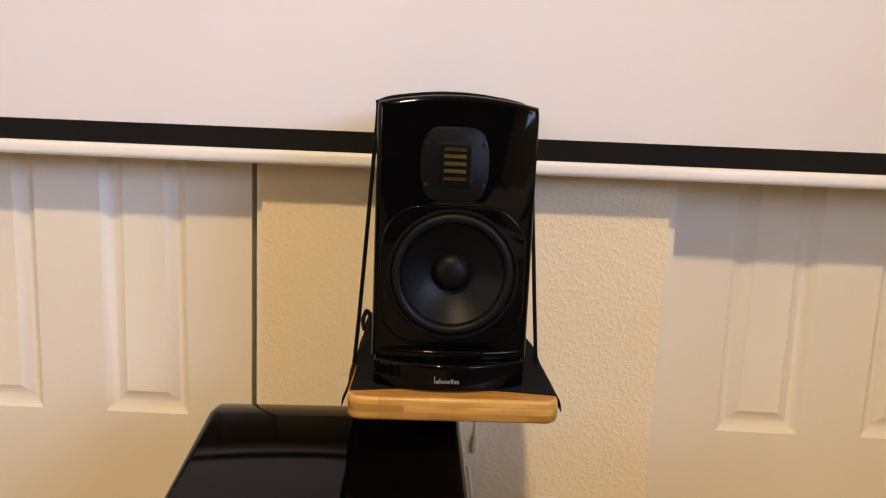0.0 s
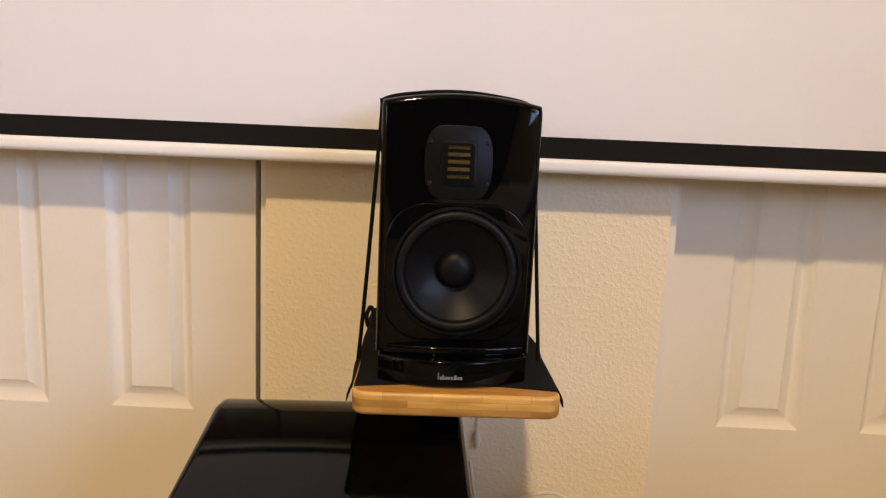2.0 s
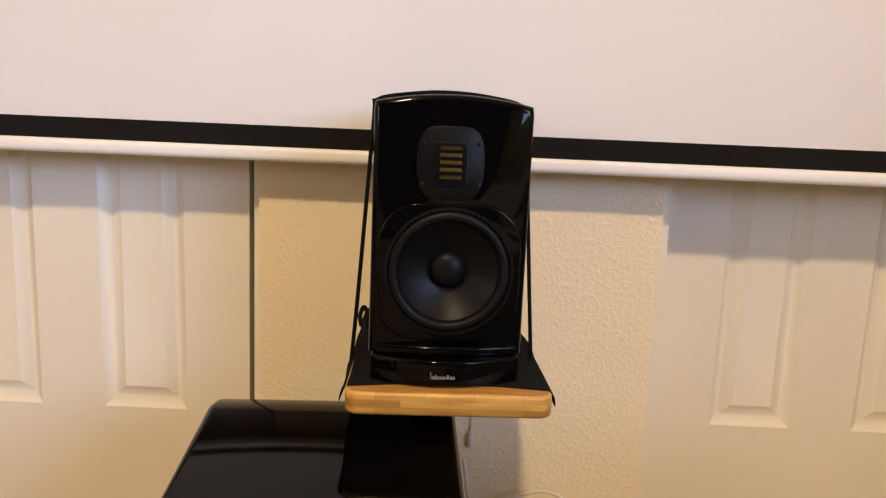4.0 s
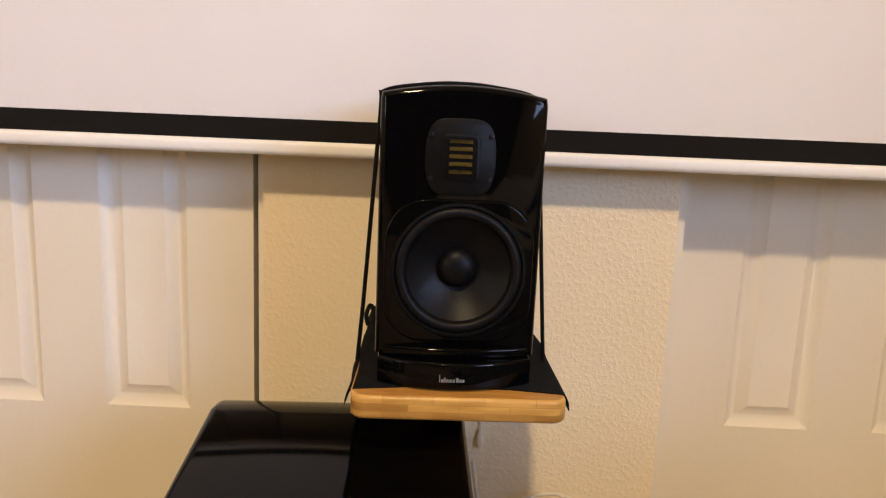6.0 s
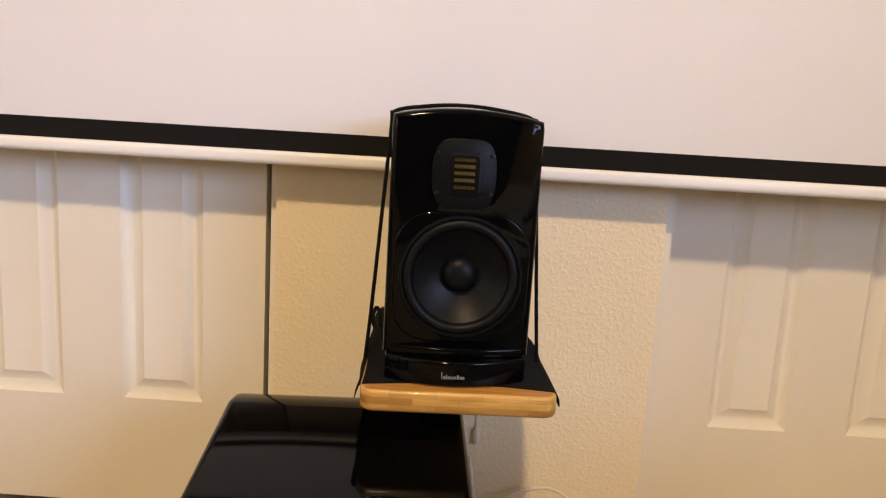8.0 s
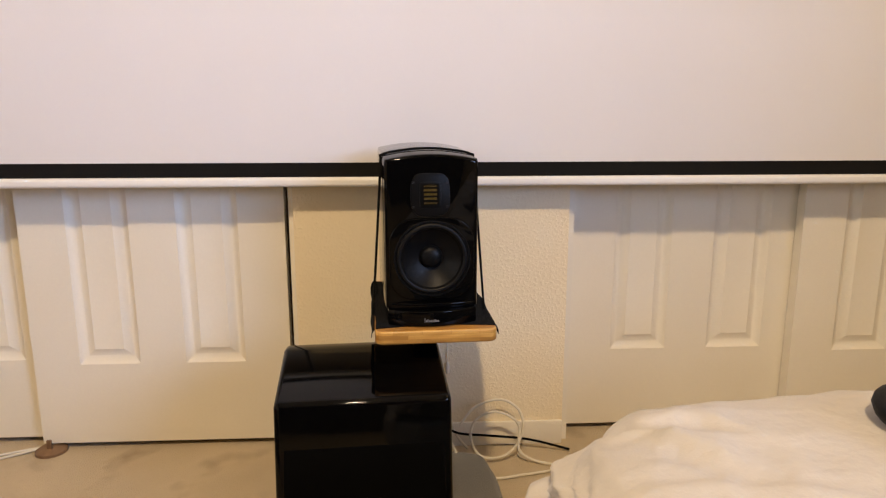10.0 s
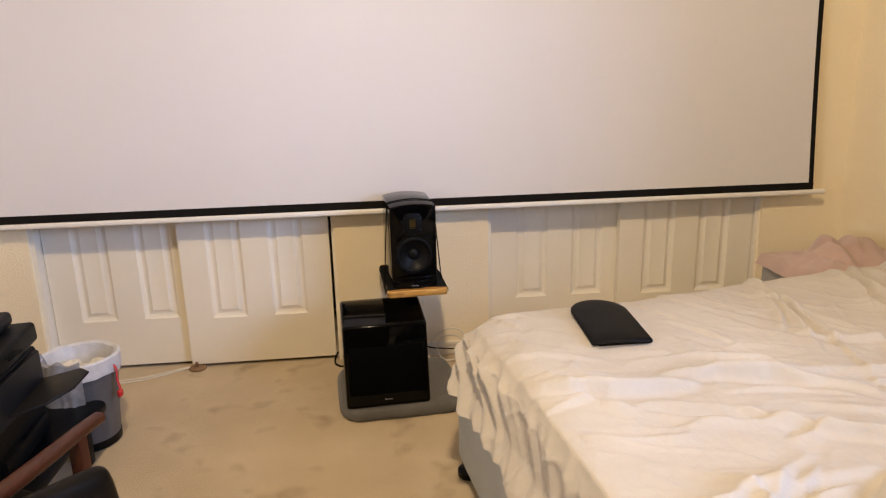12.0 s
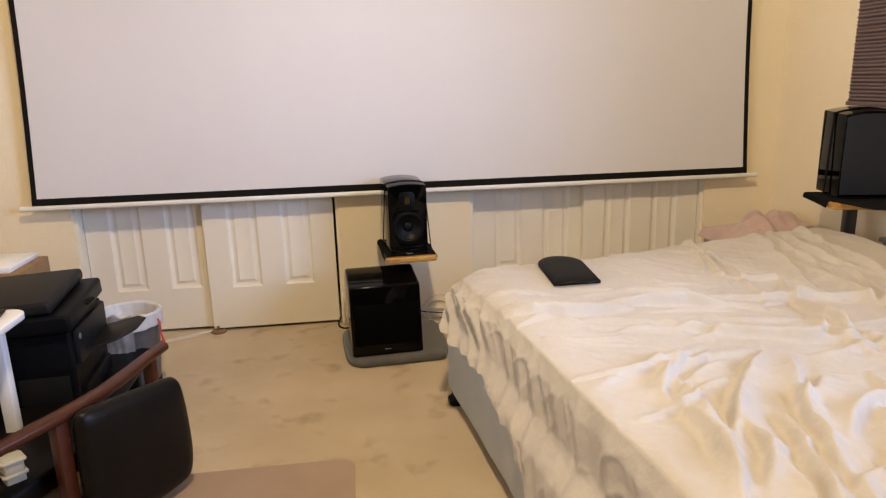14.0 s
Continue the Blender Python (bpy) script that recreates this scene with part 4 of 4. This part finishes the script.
part("liner", liner_bm, LINER, bin_ob, "white plastic liner")
part("drawstring", tube([(0.125, -0.035, 0.31), (0.139, -0.04, 0.285), (0.140, -0.046, 0.25), (0.146, -0.05, 0.222), (0.150, -0.055, 0.20)], 0.006, 8, 5, 0.6), RED, bin_ob, "red plastic drawstring")
part("drawstring_end", round_box((0.138, -0.068, 0.190), (0.155, -0.042, 0.216), 0.007, 3), RED, bin_ob, "red knotted end")
for k, (x, y, r) in enumerate(((0.02, -0.03, 0.066), (-0.045, 0.03, 0.062), (0.05, 0.045, 0.055), (-0.04, -0.05, 0.055))):
    bm = bmesh.new()
    bmesh.ops.create_icosphere(bm, subdivisions=4, radius=r)
    for v in bm.verts:
        v.co *= 1 + 0.22 * noise.noise(v.co * 38 + Vector((k, 0, 0))) + 0.1 * noise.noise(v.co * 90)
        v.co += Vector((x, y, 0.235))
    part("tissue", bm, TISSUE, bin_ob, "crumpled white tissue")



def bag(i, j):
    """A limp grey bag hanging over the rim, inside and out."""
    t = radians(182 + 112 * i / 40)
    prof = [(0.075, 0.215), (0.100, 0.270), (0.112, 0.320), (0.124, 0.352), (0.137, 0.350), (0.143, 0.325), (0.144, 0.285), (0.146, 0.245), (0.142, 0.215), (0.146, 0.190)]
    r, z = prof[j]
    crumple = noise.noise(Vector((5 * math.cos(t), 5 * math.sin(t), j * 0.6)))
    r += 0.013 * crumple + 0.006 * noise.noise(Vector((14 * math.cos(t), 14 * math.sin(t), j * 1.1)))
    z += 0.020 * noise.noise(Vector((4 * math.cos(t), 4 * math.sin(t), 3.3))) * (1 if j > 2 else 0.3)
    return (r * math.cos(t), r * math.sin(t), z)


part("grey_bag", solid(sheet_of(41, 10, bag), 0.0015), BAGMAT, bin_ob, "crumpled grey plastic bag over the rim")

desk = thing("white_desk", "white laminate desk with a rounded corner", "desk", pose(-0.56, -1.55, 0))
part("desktop", prism(rounded(0.66, 0.58, 0.045, 6), "z", 0.545, 0.567, 0.005, 3), WHITEPL, desk)
for x, y in ((0.262, 0.225), (0.262, -0.24), (-0.27, 0.225), (-0.27, -0.24)):
    part("leg", round_box((x - 0.017, y - 0.017, 0.0), (x + 0.017, y + 0.017, 0.545), 0.004), WHITEPL, desk)
device = thing("tablet", "dark tablet lying on the white desk", "tablet", pose(-0.33, -1.33, 0.567, 0, 0, 12))
part("slab", round_box((-0.12, -0.07, 0.0), (0.055, 0.045, 0.008), 0.003), SATIN, device)
carton = thing("cardboard_box", "brown cardboard box with white paper on top", "box", pose(-0.68, -0.42, 0))
part("box", round_box((-0.16, -0.14, 0.0), (0.10, 0.14, 0.492), 0.004), CARDBOARD, carton)
part("paper", round_box((-0.15, -0.13, 0.492), (0.07, 0.12, 0.515), 0.004), WHITEPL, carton, "stack of white paper")

chair = thing("armchair", "mahogany armchair with a black padded leatherette back", "chair")
ARM = [Vector(p) for p in ((0.090, -1.160, 0.398), (0.068, -1.245, 0.400), (0.043, -1.365, 0.402), (0.012, -1.480, 0.402), (-0.020, -1.553, 0.402), (-0.051, -1.610, 0.401), (-0.091, -1.674, 0.398), (-0.127, -1.730, 0.395), (-0.17, -1.795, 0.390))]
RA, RB = ARM[0], ARM[-1]
way = (RB - RA).normalized()
across = Vector((way.y, -way.x, 0)).normalized()


def arm_rail(offset):
    """A bowed wooden arm, wider in its middle, with rounded edges."""
    bm = bmesh.new()
    rings = []
    for k, p in enumerate(ARM):
        w = 0.016 + 0.006 * math.sin(math.pi * k / (len(ARM) - 1))
        here = (ARM[min(k + 1, len(ARM) - 1)] - ARM[max(k - 1, 0)]).normalized()
        out = Vector((here.y, -here.x, 0)).normalized()
        rings.append([bm.verts.new(p + across * offset + out * a + Vector((0, 0, b - 0.015))) for a, b in rounded(2 * w, 0.027, 0.010, 3)])
    n = len(rings[0])
    for a, b in zip(rings, rings[1:]):
        for q in range(n):
            bm.faces.new((a[q], a[(q + 1) % n], b[(q + 1) % n], b[q]))
    bm.faces.new(rings[0])
    bm.faces.new(rings[-1][::-1])
    bmesh.ops.recalc_face_normals(bm, faces=bm.faces[:])
    return bm


def chair_post(k, offset, wide=0.020):
    """An upright post under point k of the arm."""
    p = ARM[k] + across * offset
    here = (ARM[min(k + 1, len(ARM) - 1)] - ARM[max(k - 1, 0)]).normalized()
    bm = round_box((-wide, -0.016, 0.0), (wide, 0.016, p.z - 0.012), 0.004)
    bmesh.ops.transform(bm, matrix=pose(p.x, p.y, 0, 0, 0, math.degrees(math.atan2(here.y, here.x))), verts=bm.verts[:])
    return bm


for off in (0.0, 0.46):
    part("arm_rail", arm_rail(off), WOOD, chair, "polished reddish-brown arm")
    part("post", chair_post(1, off, 0.016), WOOD, chair)
    part("post", chair_post(5, off, 0.018), WOOD, chair)
seat_bm = round_box((0.03, 0.10, -0.035), (0.43, 0.58, 0.035), 0.02, 3)
bmesh.ops.transform(seat_bm, matrix=Matrix.Translation((RA.x, RA.y, 0.19)) @ Matrix.Rotation(math.atan2(across.y, across.x), 4, "Z"), verts=seat_bm.verts[:])
part("seat", seat_bm, LEATHER, chair, "dark padded seat")
A, B = Vector((-0.014, -1.617, 0)), Vector((0.176, -1.327, 0))
run = (B - A).normalized()
yaw = math.degrees(math.atan2(run.y, run.x))
back_pts = [(0.012, 0.016), (0.300, 0.012), (0.335, 0.030), (0.350, 0.09), (0.346, 0.22), (0.334, 0.318), (0.318, 0.345), (0.290, 0.352), (0.16, 0.366), (0.03, 0.380), (0.010, 0.372), (0.002, 0.350), (0.0, 0.20), (0.002, 0.04)]
for turn in range(2):
    back_pts = [tuple(p[k] * (1 - f) + q[k] * f for k in (0, 1)) for p, q in zip(back_pts, back_pts[1:] + back_pts[:1]) for f in (0.25, 0.75)]
mx, mz = 0.175, 0.19
back_bm = bmesh.new()
pads = []
for grow, d in ((0.20, -0.031), (0.55, -0.030), (0.80, -0.027), (0.92, -0.022), (0.975, -0.014), (1.0, -0.004), (1.0, 0.004), (0.975, 0.014), (0.92, 0.022), (0.80, 0.027), (0.55, 0.030), (0.20, 0.031)):
    pads.append([back_bm.verts.new((mx + (x - mx) * grow, d, mz + (z - mz) * grow)) for x, z in back_pts])
for p, q in zip(pads, pads[1:]):
    for k in range(len(back_pts)):
        back_bm.faces.new((p[k], p[(k + 1) % len(back_pts)], q[(k + 1) % len(back_pts)], q[k]))
back_bm.faces.new(pads[0])
back_bm.faces.new(pads[-1][::-1])
bmesh.ops.recalc_face_normals(back_bm, faces=back_bm.faces[:])
bmesh.ops.transform(back_bm, matrix=pose(A.x, A.y, 0.016, 0, 0, yaw), verts=back_bm.verts[:])
part("backrest", back_bm, LEATHER, chair, "black padded leatherette panel")
rung = tube([ARM[1] - Vector((0, 0, 0.26)), ARM[5] - Vector((0, 0, 0.26))], 0.012, 8, 4)
part("rung", rung, WOOD, chair)

crates = thing("stacked_trays", "stack of beige ribbed plastic trays", "trays", pose(-0.178, -1.600, 0, 0, 0, 40))
for k in range(8):
    z = 0.036 * k
    part("tray", prism(rounded(0.046, 0.046, 0.006, 3), "z", z, z + 0.0355, 0.002), BEIGE, crates)
    part("rim", prism(rounded(0.058, 0.058, 0.007, 3), "z", z + 0.028, z + 0.034, 0.002), BEIGE, crates)

rug_pts = rounded(0.95, 1.30, 0.05, 6, 0.185, -1.935)
rug = thing("floor_mat", "thin taupe floor mat with rounded corners", "mat", pose(0, 0, 0, 0, 0, 0))
part("mat", prism(rug_pts, "z", 0.0, 0.006, 0.002), RUG, rug)
